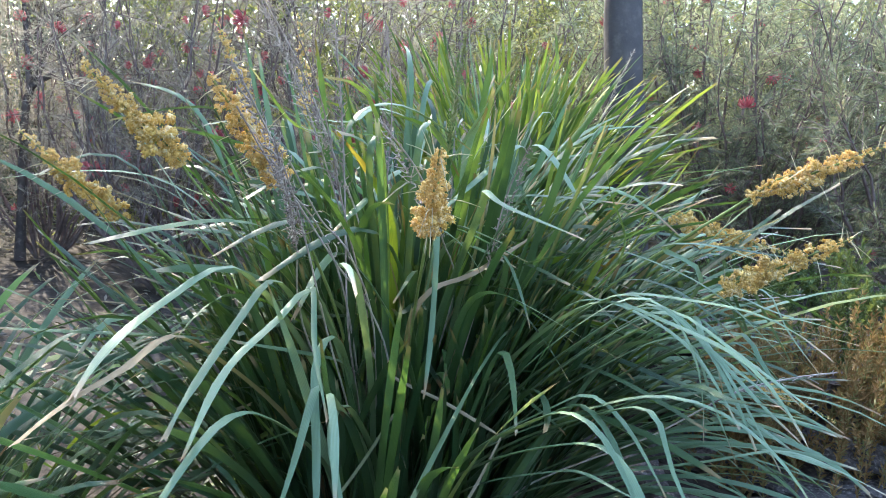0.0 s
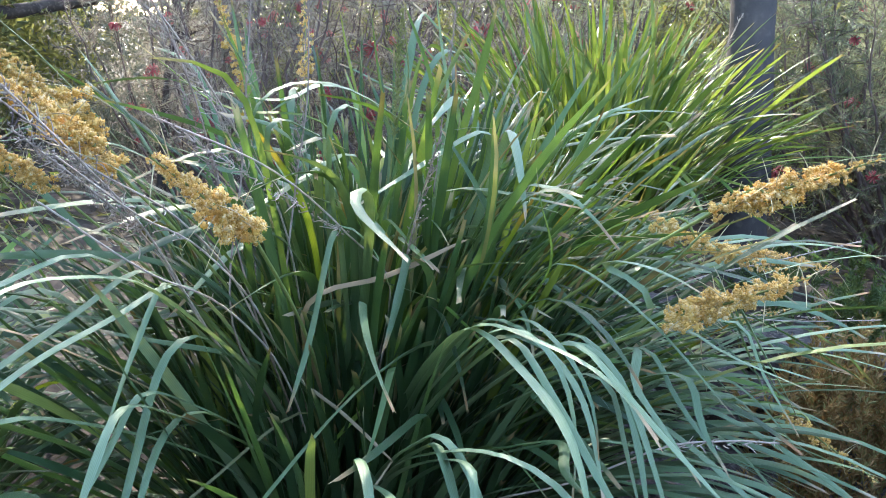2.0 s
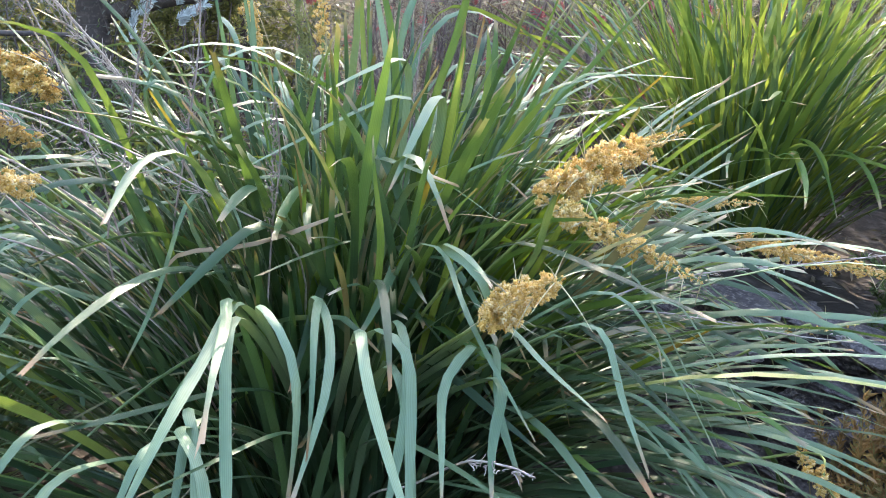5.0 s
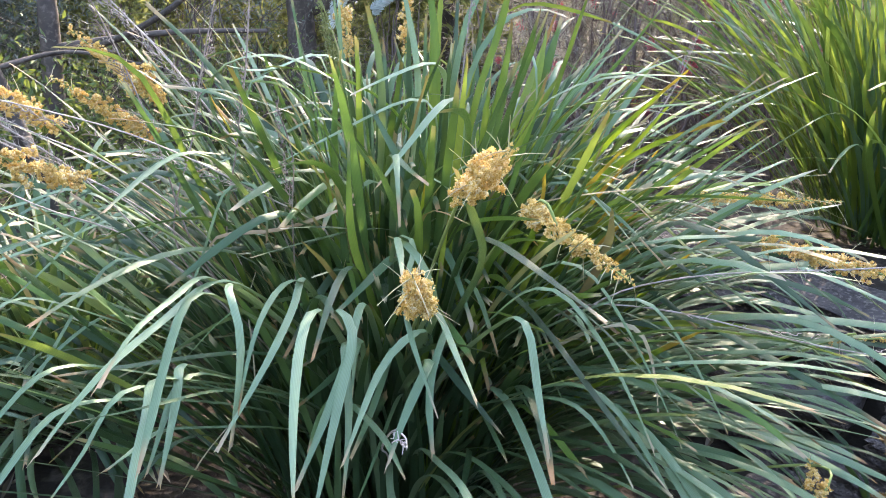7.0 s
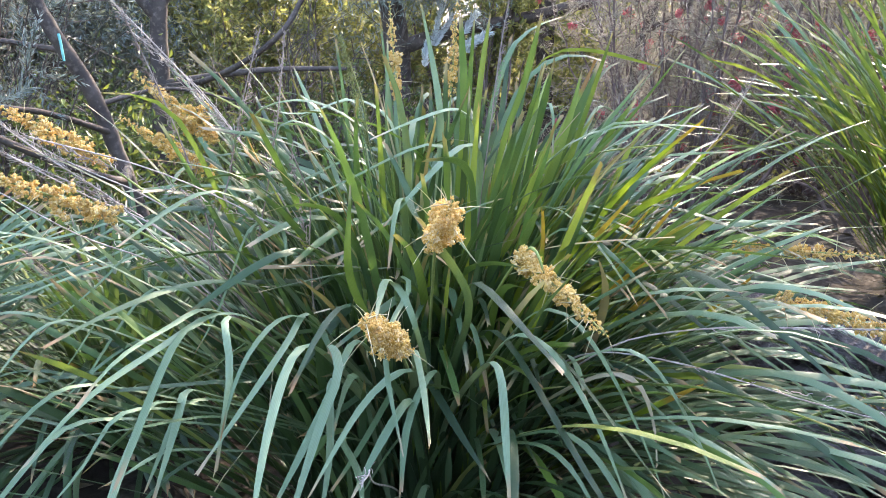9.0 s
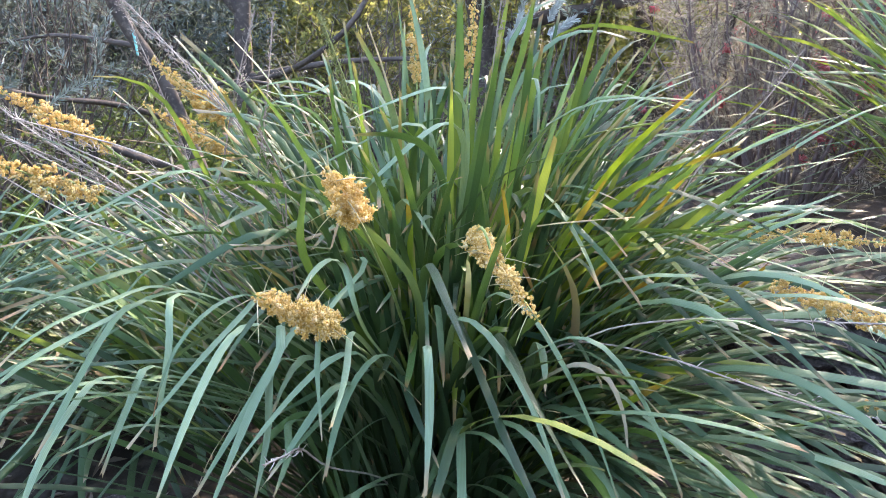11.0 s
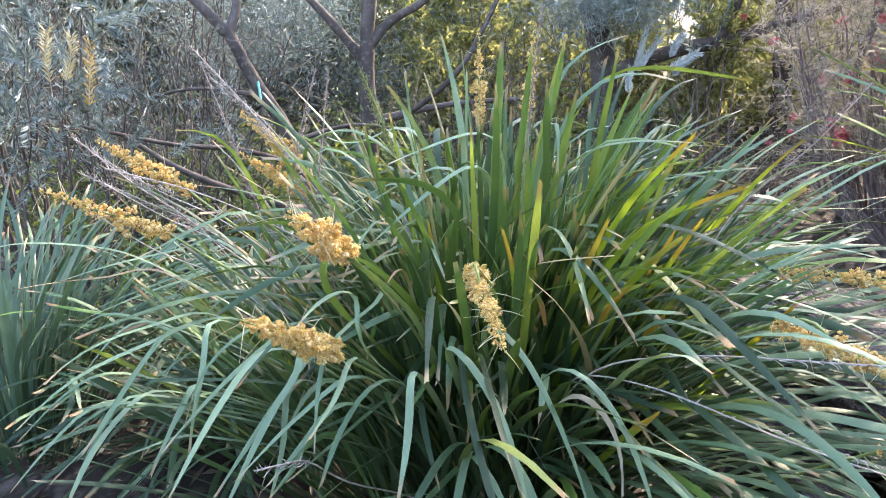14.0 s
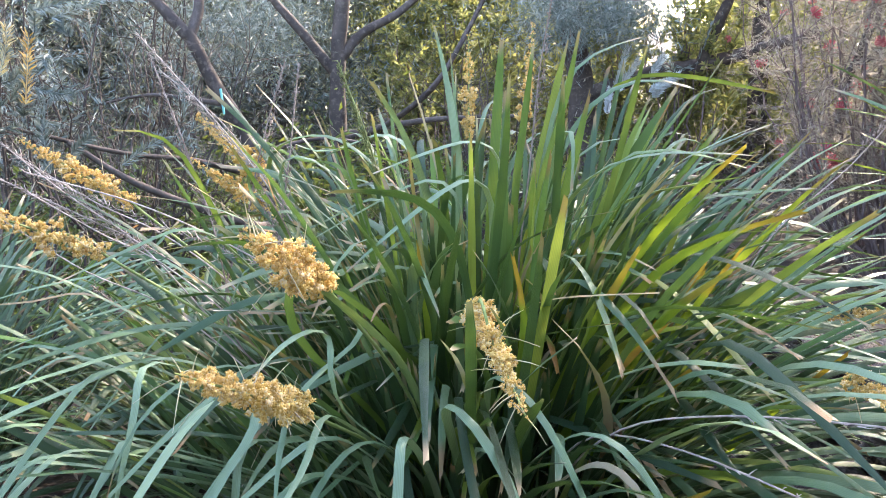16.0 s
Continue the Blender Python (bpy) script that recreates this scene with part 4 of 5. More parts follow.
old_stalk(clump, (0.60, -0.22, 0.62), (0.73, -0.27, 0.69), M_PALESTALK, 24, 0.018, beads=False)
old_stalk(clump, (0.08, -0.06, 0.94), (0.10, -0.12, 1.14), M_SEED, 120, 0.020, label="slender green seed stalk with tiny capsules")
old_stalk(clump, (0.05, 0.20, 0.96), (0.03, 0.24, 1.24), M_DRYSTALK, 40, 0.012)


# ---- neighbouring clumps ----
def other_clump(place, count, single, spread, lean, droop, length, label, material, near, pale_count=0, fold_over=0.36, slack=22):
    ob = thing("mat_rush_clump", place, label, "grass clump", "mat rush clumps")
    st = fill_clump(ob, np.array(place), count, single, spread, lean, droop, length, near, width=(0.0115, 0.0170), palette=(material, M_MID, M_BLADE), fold_over=fold_over, slack=slack)
    piece("inner_leaves", st.mesh("inner_leaves", material), ob, kind="stuff")
    if pale_count:
        st = fill_clump(ob, np.array(place), pale_count, 0, spread, lean, droop, length * 1.04, near, width=(0.010, 0.014), fold_over=fold_over, slack=slack)
        piece("outer_leaves", st.mesh("outer_leaves", M_MID), ob, "paler green outer leaves", "stuff")
    return ob


back_clump = other_clump((0.02, 1.86, 0.38), 440, 60, 0.25, 42, 52, 0.96, "sunlit yellow-green clump of upright strap leaves on the raised bed", M_SUN_TINT, (-160, 20), 230, fold_over=0.14, slack=4)
low_clump = other_clump((-0.68, -0.50, 0.0), 320, 60, 0.22, 62, 88, 0.72, "low sprawling clump of green strap leaves", M_BLADE, (-90, 60), 130)
side_clump = other_clump((-0.53, -1.22, 0.0), 300, 50, 0.18, 36, 66, 0.86, "upright bluish-green clump of strap leaves", M_BLUISH, (-30, 130), 60)
old_stalk(back_clump, (0.36, 1.58, 1.00), (0.46, 1.46, 1.32), M_PALESTALK, 60, 0.02)
old_stalk(low_clump, (-0.46, -0.62, 0.50), (-0.36, -0.70, 0.66), M_DRYSTALK, 60, 0.02)


# ---- slate rocks of the raised bed ----
def rock_mesh(size, seed):
    bm = bmesh.new()
    bmesh.ops.create_cube(bm, size=1.0)
    bmesh.ops.subdivide_edges(bm, edges=bm.edges[:], cuts=9, use_grid_fill=True)
    for v in bm.verts:
        p = v.co.copy()
        edge = sum(1 for c in p if abs(c) > 0.49)
        if edge >= 2:
            p *= 0.93
        p += 0.10 * (noise.noise_vector(p * 2.3 + Vector((seed, 0, 0)))) + 0.05 * noise.noise_vector(p * 6.1 + Vector((0, seed, 0))) + 0.03 * noise.noise_vector(p * 14.0 + Vector((0, 0, seed)))
        # bedding layers, each set back or proud of the next
        shelf = 1.0 + 0.17 * math.sin(57.3 * math.floor(p.z * 6.5 + 0.5 * p.x + seed) + seed)
        p.x, p.y = p.x * shelf, p.y * shelf
        v.co = Vector((p.x * size[0], p.y * size[1], p.z * size[2]))
    me = bpy.data.meshes.new("rock")
    bm.to_mesh(me)
    bm.free()
    for poly in me.polygons:
        poly.use_smooth = False
    me.materials.append(M_ROCK)
    return me


ROCKS = [rock_mesh((0.28, 0.20, 0.075), 3.1), rock_mesh((0.21, 0.17, 0.10), 7.7), rock_mesh((0.33, 0.20, 0.065), 12.9), rock_mesh((0.17, 0.14, 0.09), 21.3)]
for i in range(52):
    row = i % 4
    x = -0.55 + (i // 4) * 0.23 + rng.uniform(-0.06, 0.06)
    ob = new("rock", ROCKS[int(rng.integers(4))])
    y = 0.98 + 0.10 * math.sin(3 * x) + row * 0.070 + rng.uniform(-0.03, 0.03)
    ob.matrix_world = pose(x, y, 0.05 + row * 0.108, rng.uniform(-6, 6), rng.uniform(-6, 6), rng.uniform(-25, 25))
    tagged(ob, "flat dark slate rock stacked along the raised bed", "rock", "rocks of the bed edge")
for x, y, turn in ((0.95, 0.62, 20), (0.72, 0.55, -30), (1.15, 0.85, 50), (0.30, -0.78, 15), (0.02, -0.86, 70), (0.55, 0.78, 5), (1.25, 0.55, 12), (-0.05, -0.62, 30)):
    ob = new("rock", ROCKS[int(rng.integers(4))])
    ob.matrix_world = pose(x, y, 0.04, rng.uniform(-8, 8), rng.uniform(-8, 8), turn)
    tagged(ob, "loose slate rock lying on the soil", "rock", "loose rocks")


# ---- shrubs ----
def flower_mesh():
    """A spidery red flower head of curled styles."""
    s = Stack()
    for d in random_units(46):
        d[2] = abs(d[2]) * 0.8 - 0.1
        d = unit(d)
        p = bent([np.zeros(3), d * 0.55, d * 0.9 + [0, 0, 0.22], d * 0.75 + [0, 0, 0.42]], 6)
        s.put(*tube(p, np.linspace(0.07, 0.03, 6), 3))
    return s.mesh("red_flower", M_RED)


RED = flower_mesh()


def shrub(name, place, size, stems, twigs, leaves, leaf, foliage, label, group="", flowers=0, wood=None, spray=0.9, low=0.15, category="shrub", twig_len=(0.12, 0.32), radius=0.012, droop=0.0, feather=0.0):
    """A shrub: stems from one foot, fine twigs, and leaves along the twigs."""
    ob = thing(name, place, label, category, group)
    rx, ry, h = size
    tubes, ends, heads = Stack(), [], []
    starts, dirs = [], []
    for _ in range(stems):
        a, r = rng.uniform(0, 6.28), math.sqrt(rng.random())
        top = np.array([rx * r * math.cos(a), ry * r * math.sin(a), h * rng.uniform(0.55, 1.0) * (1 - 0.25 * r * r)])
        foot = np.array([0.06 * math.cos(a), 0.06 * math.sin(a), 0.0])
        mid = foot + (top - foot) * [0.55, 0.55, 0.42] + rng.normal(0, 0.05, 3)
        path = bent([foot, mid, top], 12, 0.012)
        tubes.put(*tube(path, np.linspace(radius, radius * 0.22, 12), 5))
        k = rng.integers(3, 12, twigs)
        starts.append(path[k] + (path[np.minimum(k + 1, 11)] - path[k]) * rng.random((twigs, 1)))
        d = random_units(twigs) * 0.9 + unit(top - foot) * 0.55
        dirs.append(unit(d))
    starts, dirs = np.concatenate(starts), np.concatenate(dirs)
    keep = starts[:, 2] > low * h
    starts, dirs = starts[keep], dirs[keep]
    lens = rng.uniform(*twig_len, len(starts))
    for p, d, ln in zip(starts, dirs, lens):
        q = np.stack([p, p + d * ln * 0.5 + rng.normal(0, 0.01, 3), p + d * ln + [0, 0, -droop * ln]])
        tubes.put(*tube(q, [radius * 0.22, radius * 0.16, radius * 0.08], 3))
    piece("twiggy_frame", tubes.mesh("twiggy_frame", wood or M_TWIG), ob, kind="stuff")
    u = rng.random((len(starts), leaves))
    c = (starts[:, None] + dirs[:, None] * (lens[:, None] * u)[..., None]).reshape(-1, 3)
    c[:, 2] -= (droop * lens[:, None] * u**2).ravel()
    d = np.repeat(dirs, leaves, 0)
    along = unit(d * (1 - spray * 0.5) + random_units(len(c)) * spray)
    if feather:
        # two ranks of leaves in the plane of the sprig
        plane = np.repeat(unit(np.cross(dirs, random_units(len(dirs)) + [0, 0, 0.6])), leaves, 0)
        rank = np.where(np.arange(len(c)) % 2, 1.0, -1.0)[:, None]
        along = unit(d * 0.8 + plane * rank * feather + random_units(len(c)) * 0.22)
    v, f = leaf_quads(c, along, random_units(len(c)), rng.uniform(leaf[0] * 0.7, leaf[0] * 1.25, len(c)), rng.uniform(leaf[1] * 0.8, leaf[1] * 1.2, len(c)))
    piece("foliage", mesh_of("foliage", v, f, foliage, smooth=False), ob, kind="stuff")
    for k in rng.choice(len(starts), min(flowers, len(starts)), replace=False):
        fl = piece("red_flower", RED, ob, "spidery red flower")
        fl.matrix_basis = Matrix.LocRotScale(Vector(starts[k] + dirs[k] * lens[k]), Euler(rng.uniform(0, 6.28, 3)), Vector((rng.uniform(0.022, 0.046),) * 3))
    return ob


GREV = "fine-leaved grey-green shrub dotted with red flowers"
DUSK = "open dusky shrub of bare twigs, fine needles and red flowers"
# behind the raised bed
shrub("flowering_shrub", (1.30, 2.75, 0.36), (0.80, 0.65, 1.9), 34, 26, 44, (0.036, 0.0042), M_SPRIG, GREV, "flowering shrubs", 18, low=0.02, feather=0.75, twig_len=(0.14, 0.30))
shrub("flowering_shrub", (1.85, 1.95, 0.36), (0.75, 0.70, 1.8), 34, 26, 44, (0.036, 0.0042), M_SPRIG, GREV, "flowering shrubs", 12, low=0.02, feather=0.75, twig_len=(0.14, 0.30))
shrub("flowering_shrub", (1.20, 3.40, 0.36), (1.1, 0.9, 2.4), 40, 34, 28, (0.040, 0.0065), M_NEEDLE, GREV, "flowering shrubs", 14, low=0.02)
# beyond the clump
shrub("flowering_shrub", (-1.65, 2.20, 0.0), (0.70, 0.70, 1.9), 34, 17, 56, (0.034, 0.0030), M_PINKISH, DUSK, "flowering shrubs", 50, low=0.2, twig_len=(0.15, 0.34), feather=0.7)
shrub("flowering_shrub", (-1.00, 2.70, 0.2), (0.80, 0.70, 1.9), 34, 17, 56, (0.034, 0.0030), M_PINKISH, DUSK, "flowering shrubs", 44, low=0.2, twig_len=(0.15, 0.34), feather=0.7)
shrub("flowering_shrub", (-2.60, 2.60, 0.0), (0.90, 0.80, 2.2), 28, 20, 56, (0.042, 0.0028), M_PINKISH, DUSK, "flowering shrubs", 70, low=0.15, twig_len=(0.15, 0.40), radius=0.009)
shrub("flowering_shrub", (-0.20, 3.60, 0.3), (0.95, 0.80, 2.2), 40, 30, 24, (0.036, 0.0055), M_NEEDLE, GREV, "flowering shrubs", 14, low=0.1)
shrub("sunny_shrub", (-0.75, 4.60, 0.2), (1.2, 0.9, 2.2), 34, 26, 14, (0.045, 0.016), M_SUNNY, "sunlit yellow-green leafy shrub", "sunny shrubs", 0)
shrub("sunny_shrub", (0.60, 5.00, 0.3), (1.3, 0.9, 2.4), 34, 26, 14, (0.045, 0.016), M_SUNNY, "sunlit yellow-green leafy shrub", "sunny shrubs", 0)
shrub("sunny_shrub", (-4.60, 2.10, 0.0), (1.0, 1.0, 2.2), 16, 30, 26, (0.055, 0.022), M_SUNNY, "sunlit yellow-green leafy shrub", "sunny shrubs", 0)
shrub("sunny_shrub", (-4.70, 0.55, 0.0), (0.55, 0.50, 1.7), 14, 26, 22, (0.055, 0.024), M_SUNNY, "sunlit yellow-green leafy shrub", "sunny shrubs", 0, low=0.3)
# bare twiggy shrubs under the trees
BARE = "bare twiggy shrub with sparse dull leaves under the trees"
shrub("bare_shrub", (-2.60, -1.15, 0.0), (0.80, 0.70, 1.7), 18, 18, 6, (0.035, 0.008), M_DARKLEAF, BARE, "bare shrubs", 0, M_BARK_BROWN, low=0.1, twig_len=(0.2, 0.6), radius=0.010)
shrub("bare_shrub", (-2.95, 0.45, 0.0), (0.70, 0.70, 1.3), 14, 14, 5, (0.035, 0.008), M_DARKLEAF, BARE, "bare shrubs", 0, M_BARK_BROWN, low=0.1, twig_len=(0.2, 0.6), radius=0.010)
shrub("bare_shrub", (-3.40, -1.60, 0.0), (0.90, 0.80, 2.0), 18, 10, 10, (0.035, 0.009), M_DARKLEAF, BARE, "bare shrubs", 0, M_BARK_BROWN, low=0.1, twig_len=(0.2, 0.6), radius=0.012)
shrub("bare_shrub", (-2.30, 3.60, 0.0), (0.90, 0.80, 2.0), 20, 14, 10, (0.035, 0.007), M_PINKISH, BARE, "bare shrubs", 0, M_TWIG, low=0.1, twig_len=(0.2, 0.6), radius=0.012)
# silver-leaved shrub with orange shoots
silver = shrub("silver_shrub", (-1.45, -1.35, 0.0), (0.66, 0.66, 1.50), 12, 20, 36, (0.034, 0.0060), M_SILVER, "silver-blue narrow-leaved shrub with a few orange shoots", "silver shrubs", 0, M_BARK_BROWN, low=0.45, radius=0.009, feather=0.75, twig_len=(0.14, 0.26))
shrub("silver_shrub", (-2.30, -1.80, 0.0), (0.95, 0.80, 2.4), 13, 20, 36, (0.040, 0.0072), M_SILVER, "silver-blue narrow-leaved shrub beside the leaning tree", "silver shrubs", 0, M_BARK_BROWN, low=0.42, feather=0.75, twig_len=(0.16, 0.30))
bough_silver = shrub("silver_shrub", (-3.72, 2.05, 0.0), (0.34, 0.34, 1.30), 12, 4, 36, (0.055, 0.0100), M_SILVER, "silver-blue narrow-leaved shrub under the dark bough", "silver shrubs", 0, low=0.6, feather=0.8, twig_len=(0.18, 0.30))


def shoot(parent, base, tip, material, rows=34, leaf=0.022, width=0.0045, name="orange_shoot", label="orange-brown needle shoot", feathery=False):
    """An upright shoot ringed with narrow leaves."""
    base, tip = np.asarray(base, float), np.asarray(tip, float)
    path = bent([base, (base + tip) / 2 + rng.normal(0, 0.006, 3), tip], rows)
    c = np.repeat(path, 4, 0)
    axis = unit(tip - base)
    along = unit(random_units(len(c)) + axis * 1.1)
    if feathery:
        flat = unit(np.cross(axis, [0.85, 0.35, 0.2]))
        along = unit(axis * 1.1 + flat * np.where(np.arange(len(c)) % 2, 0.8, -0.8)[:, None] + random_units(len(c)) * 0.38)
    v, f = leaf_quads(into(parent, c), along, random_units(len(c)), rng.uniform(0.7, 1.2, len(c)) * leaf, rng.uniform(0.8, 1.2, len(c)) * width)
    s = Stack()
    s.put(v, f)
    s.put(*tube(into(parent, path), np.linspace(0.002, 0.001, rows), 4))
    return piece(name, s.mesh(name, material, False), parent, label, "stuff")


for base, tip, tone in (((-0.805, -1.055, 1.10), (-0.82, -1.045, 1.24), M_FADED), ((-0.828, -1.019, 1.10), (-0.843, -0.988, 1.218), M_FADED), ((-0.842, -0.969, 1.025), (-0.859, -0.943, 1.195), M_ORANGE)):
    shoot(silver, base, tip, tone, 16, 0.030, 0.0042, feathery=True)
for _ in range(46):
    out = unit(np.array([rng.uniform(0.2, 1.0), rng.uniform(-0.7, 1.0), 0.0]))
    base = np.array([-1.45, -1.35, 0.0]) + out * rng.uniform(0.25, 0.62) + [0.0, 0.0, rng.uniform(0.78, 1.36)]
    shoot(silver, base, base + out * rng.uniform(0.03, 0.10) + [0.0, rng.uniform(-0.10, 0.10), rng.uniform(-0.04, 0.15)], M_SILVER, 18, 0.034, 0.0062, "silver_sprig", "silver-blue needle sprig", True)

for base, tip in (((-3.735, 1.567, 0.800), (-3.728, 1.640, 1.075)), ((-3.740, 1.580, 0.80), (-3.70, 1.700, 0.99)), ((-3.669, 1.771, 0.88), (-3.652, 1.850, 1.015)), ((-3.663, 1.764, 0.80), (-3.613, 1.940, 0.905)), ((-3.70, 1.80, 0.76), (-3.66, 1.90, 0.86)), ((-3.74, 1.52, 0.66), (-3.75, 1.54, 0.81))):
    shoot(bough_silver, base, tip, M_FROST, 34, 0.046, 0.012, "silver_sprig", "pale silver-blue needle sprig", True)

# ferny herbs by the rocks
def herb(place, count, height, material, label, spread=0.16):
    ob = thing("ferny_herb", place, label, "herb", "ferny herbs")
    for _ in range(count):
        a, r = rng.uniform(0, 6.28), spread * math.sqrt(rng.random())
        b = np.array([place[0] + r * math.cos(a), place[1] + r * math.sin(a), place[2]])
        t = b + [rng.normal(0, 0.05), rng.normal(0, 0.05), height * rng.uniform(0.65, 1.1)]
        shoot(ob, b, t, material, 34, 0.024, 0.0060, "frond", "")
        for _ in range(3):
            m = b + (t - b) * rng.uniform(0.3, 0.8)
            e = m + np.array([rng.normal(0, 0.06), rng.normal(0, 0.06), height * rng.uniform(0.12, 0.3)])
            shoot(ob, m, e, material, 16, 0.020, 0.0055, "frond", "")
    return ob


RUSTY = "rust-orange ferny herb growing beside the slate rocks"
for place, count, height, spread in (((1.06, 0.86, 0.02), 24, 0.50, 0.18), ((0.93, 0.98, 0.10), 20, 0.44, 0.15), ((1.34, 1.02, 0.02), 22, 0.52, 0.20), ((1.18, 1.02, 0.10), 22, 0.48, 0.18), ((0.86, 0.84, 0.04), 12, 0.40, 0.12)):
    herb(place, count, height, M_FERN, RUSTY, spread)
herb((1.30, 1.35, 0.34), 26, 0.36, M_GREENFERN, "dark green ferny herb on the raised bed", 0.30)
herb((0.85, 1.45, 0.36), 22, 0.30, M_GREENFERN, "dark green ferny herb on the raised bed", 0.26)


def ground_cover(name, centre, size, count, leaf, material, label, height=0.10):
    r, a = np.sqrt(rng.random(count)), rng.uniform(0, 6.28, count)
    p = np.stack([centre[0] + size[0] * r * np.cos(a), centre[1] + size[1] * r * np.sin(a), 0 * r], -1)
    p[:, 2] = ground_height(p[:, 0], p[:, 1]) + height * rng.random(count) ** 1.5 + 0.01
    along = np.stack([rng.normal(size=count), rng.normal(size=count), rng.normal(0.25, 0.4, count)], -1)
    normal = np.stack([rng.normal(0, 0.5, count), rng.normal(0, 0.5, count), np.ones(count)], -1)
    v, f = leaf_quads(p, along, normal, rng.uniform(0.6, 1.3, count) * leaf, rng.uniform(0.5, 0.8, count) * leaf)
    tagged(new(name, mesh_of(name, v, f, material, smooth=False)), label, "ground cover", kind="stuff")


ground_cover("ground_cover", (-2.1, -0.9), (1.3, 1.0), 5200, 0.035, M_GREENFERN, "patchy green ground cover among fallen leaves", 0.10)
ground_cover("ivy_patch", (-1.95, 0.05), (0.28, 0.30), 900, 0.055, M_GREENFERN, "dark green ivy beside the leaning tree", 0.32)


# ---- trees ----
def tree(place, trunk, limbs, label, bark, crown=None, foliage=None, leaves=0, leaf=(0.06, 0.014), group="garden trees"):
    """trunk: (points, foot radius, top radius); limbs: the same; crown: (centre, radii) lists in the world."""
    ob = thing("tree", place, label, "tree", group)
    for name, (pts, r0, r1) in [("trunk", trunk)] + [("limb", l) for l in limbs]:
        n = 24
        path = bent(pts, n, 0.0)
        path[1:-1] += rng.normal(0, r1 * 0.05, (n - 2, 3))
        rad = np.linspace(r0, r1, n) * rng.uniform(0.97, 1.04, n)
        if name == "trunk":
            rad[:3] *= [1.35, 1.18, 1.06]
        v, f = tube(into(ob, path), rad, 12 if r0 > 0.03 else 7)
        piece(name, mesh_of(name, v, f, bark), ob)
    # high crowns are out of view and added for the shade they cast
    if crown:
        c, n = [], []
        for centre, radii, share in crown:
            k = int(leaves * share)
            clumps = np.asarray(centre) + random_units(max(6, k // 60)) * np.asarray(radii) * rng.random((max(6, k // 60), 1)) ** 0.4
            c.append(clumps[rng.integers(len(clumps), size=k)] + rng.normal(0, 0.10, (k, 3)) * [1.2, 1.2, 0.8])
        c = np.concatenate(c)
        along = unit(random_units(len(c)) + [0, 0, -0.5])
        v, f = leaf_quads(into(ob, c), along, random_units(len(c)), rng.uniform(0.7, 1.2, len(c)) * leaf[0], rng.uniform(0.7, 1.2, len(c)) * leaf[1])
        piece("crown", mesh_of("crown", v, f, foliage, smooth=False), ob, kind="stuff")
    return ob


tree((0.56, 2.15, 0.36), ([(0.60, 2.15, 0.30), (0.52, 2.14, 0.90), (0.45, 2.12, 1.35), (0.36, 2.10, 2.1), (0.34, 2.2, 3.4)], 0.105, 0.06),
     [([(0.36, 2.10, 2.3), (0.9, 2.3, 3.2), (1.4, 2.6, 3.9)], 0.045, 0.02), ([(0.35, 2.15, 2.8), (-0.2, 2.5, 3.6), (-0.6, 2.6, 4.3)], 0.045, 0.02)],
     "smooth grey tree trunk rising behind the second clump", M_BARK_GREY,
     [((1.2, 2.7, 4.3), (1.2, 1.0, 0.7), 0.5), ((-0.5, 2.9, 4.6), (0.9, 0.9, 0.6), 0.5)], M_DARKLEAF, 7000)

tag_tree = tree((-2.20, -0.36, 0.0), ([(-2.20, -0.36, 0.0), (-2.13, -0.45, 0.35), (-2.10, -0.55, 0.72), (-2.05, -0.68, 1.00), (-2.04, -0.77, 1.22)], 0.036, 0.026),
     [([(-2.04, -0.77, 1.20), (-2.03, -0.90, 1.36), (-2.05, -1.25, 1.75), (-2.1, -1.6, 2.6)], 0.027, 0.014), ([(-2.04, -0.76, 1.19), (-2.10, -0.72, 1.38), (-2.2, -0.75, 2.0), (-2.1, -0.6, 2.9)], 0.024, 0.014),
      ([(-2.11, -0.50, 0.58), (-1.80, -0.72, 0.72), (-1.52, -0.93, 0.80), (-1.3, -1.2, 0.92)], 0.014, 0.006), ([(-2.12, -0.45, 0.42), (-1.6, -0.50, 0.50), (-1.26, -0.80, 0.72), (-1.2, -1.0, 0.88)], 0.020, 0.008),
      ([(-2.10, -0.55, 0.70), (-2.25, -0.25, 0.74), (-2.3, 0.10, 0.66)], 0.012, 0.005), ([(-2.06, -0.65, 0.92), (-2.3, -1.0, 0.95), (-2.5, -1.3, 0.90)], 0.012, 0.005)],
     "slender leaning brown tree with forked bare limbs and a turquoise tape", M_BARK_BROWN,
     [((-2.2, -1.6, 2.9), (0.9, 0.9, 0.5), 0.5), ((-2.2, -0.5, 3.1), (0.8, 0.7, 0.5), 0.5)], M_DARKLEAF, 4500, (0.05, 0.008))
s = Stack()
s.put(*tube(into(tag_tree, np.array([(-2.02, -0.655, 0.985), (-2.005, -0.65, 0.95), (-2.00, -0.648, 0.92), (-1.995, -0.645, 0.885)])), [0.006, 0.0055, 0.0055, 0.005], 4))
piece("marker_tape", s.mesh("marker_tape", M_TAG), tag_tree, "short turquoise marker tape")

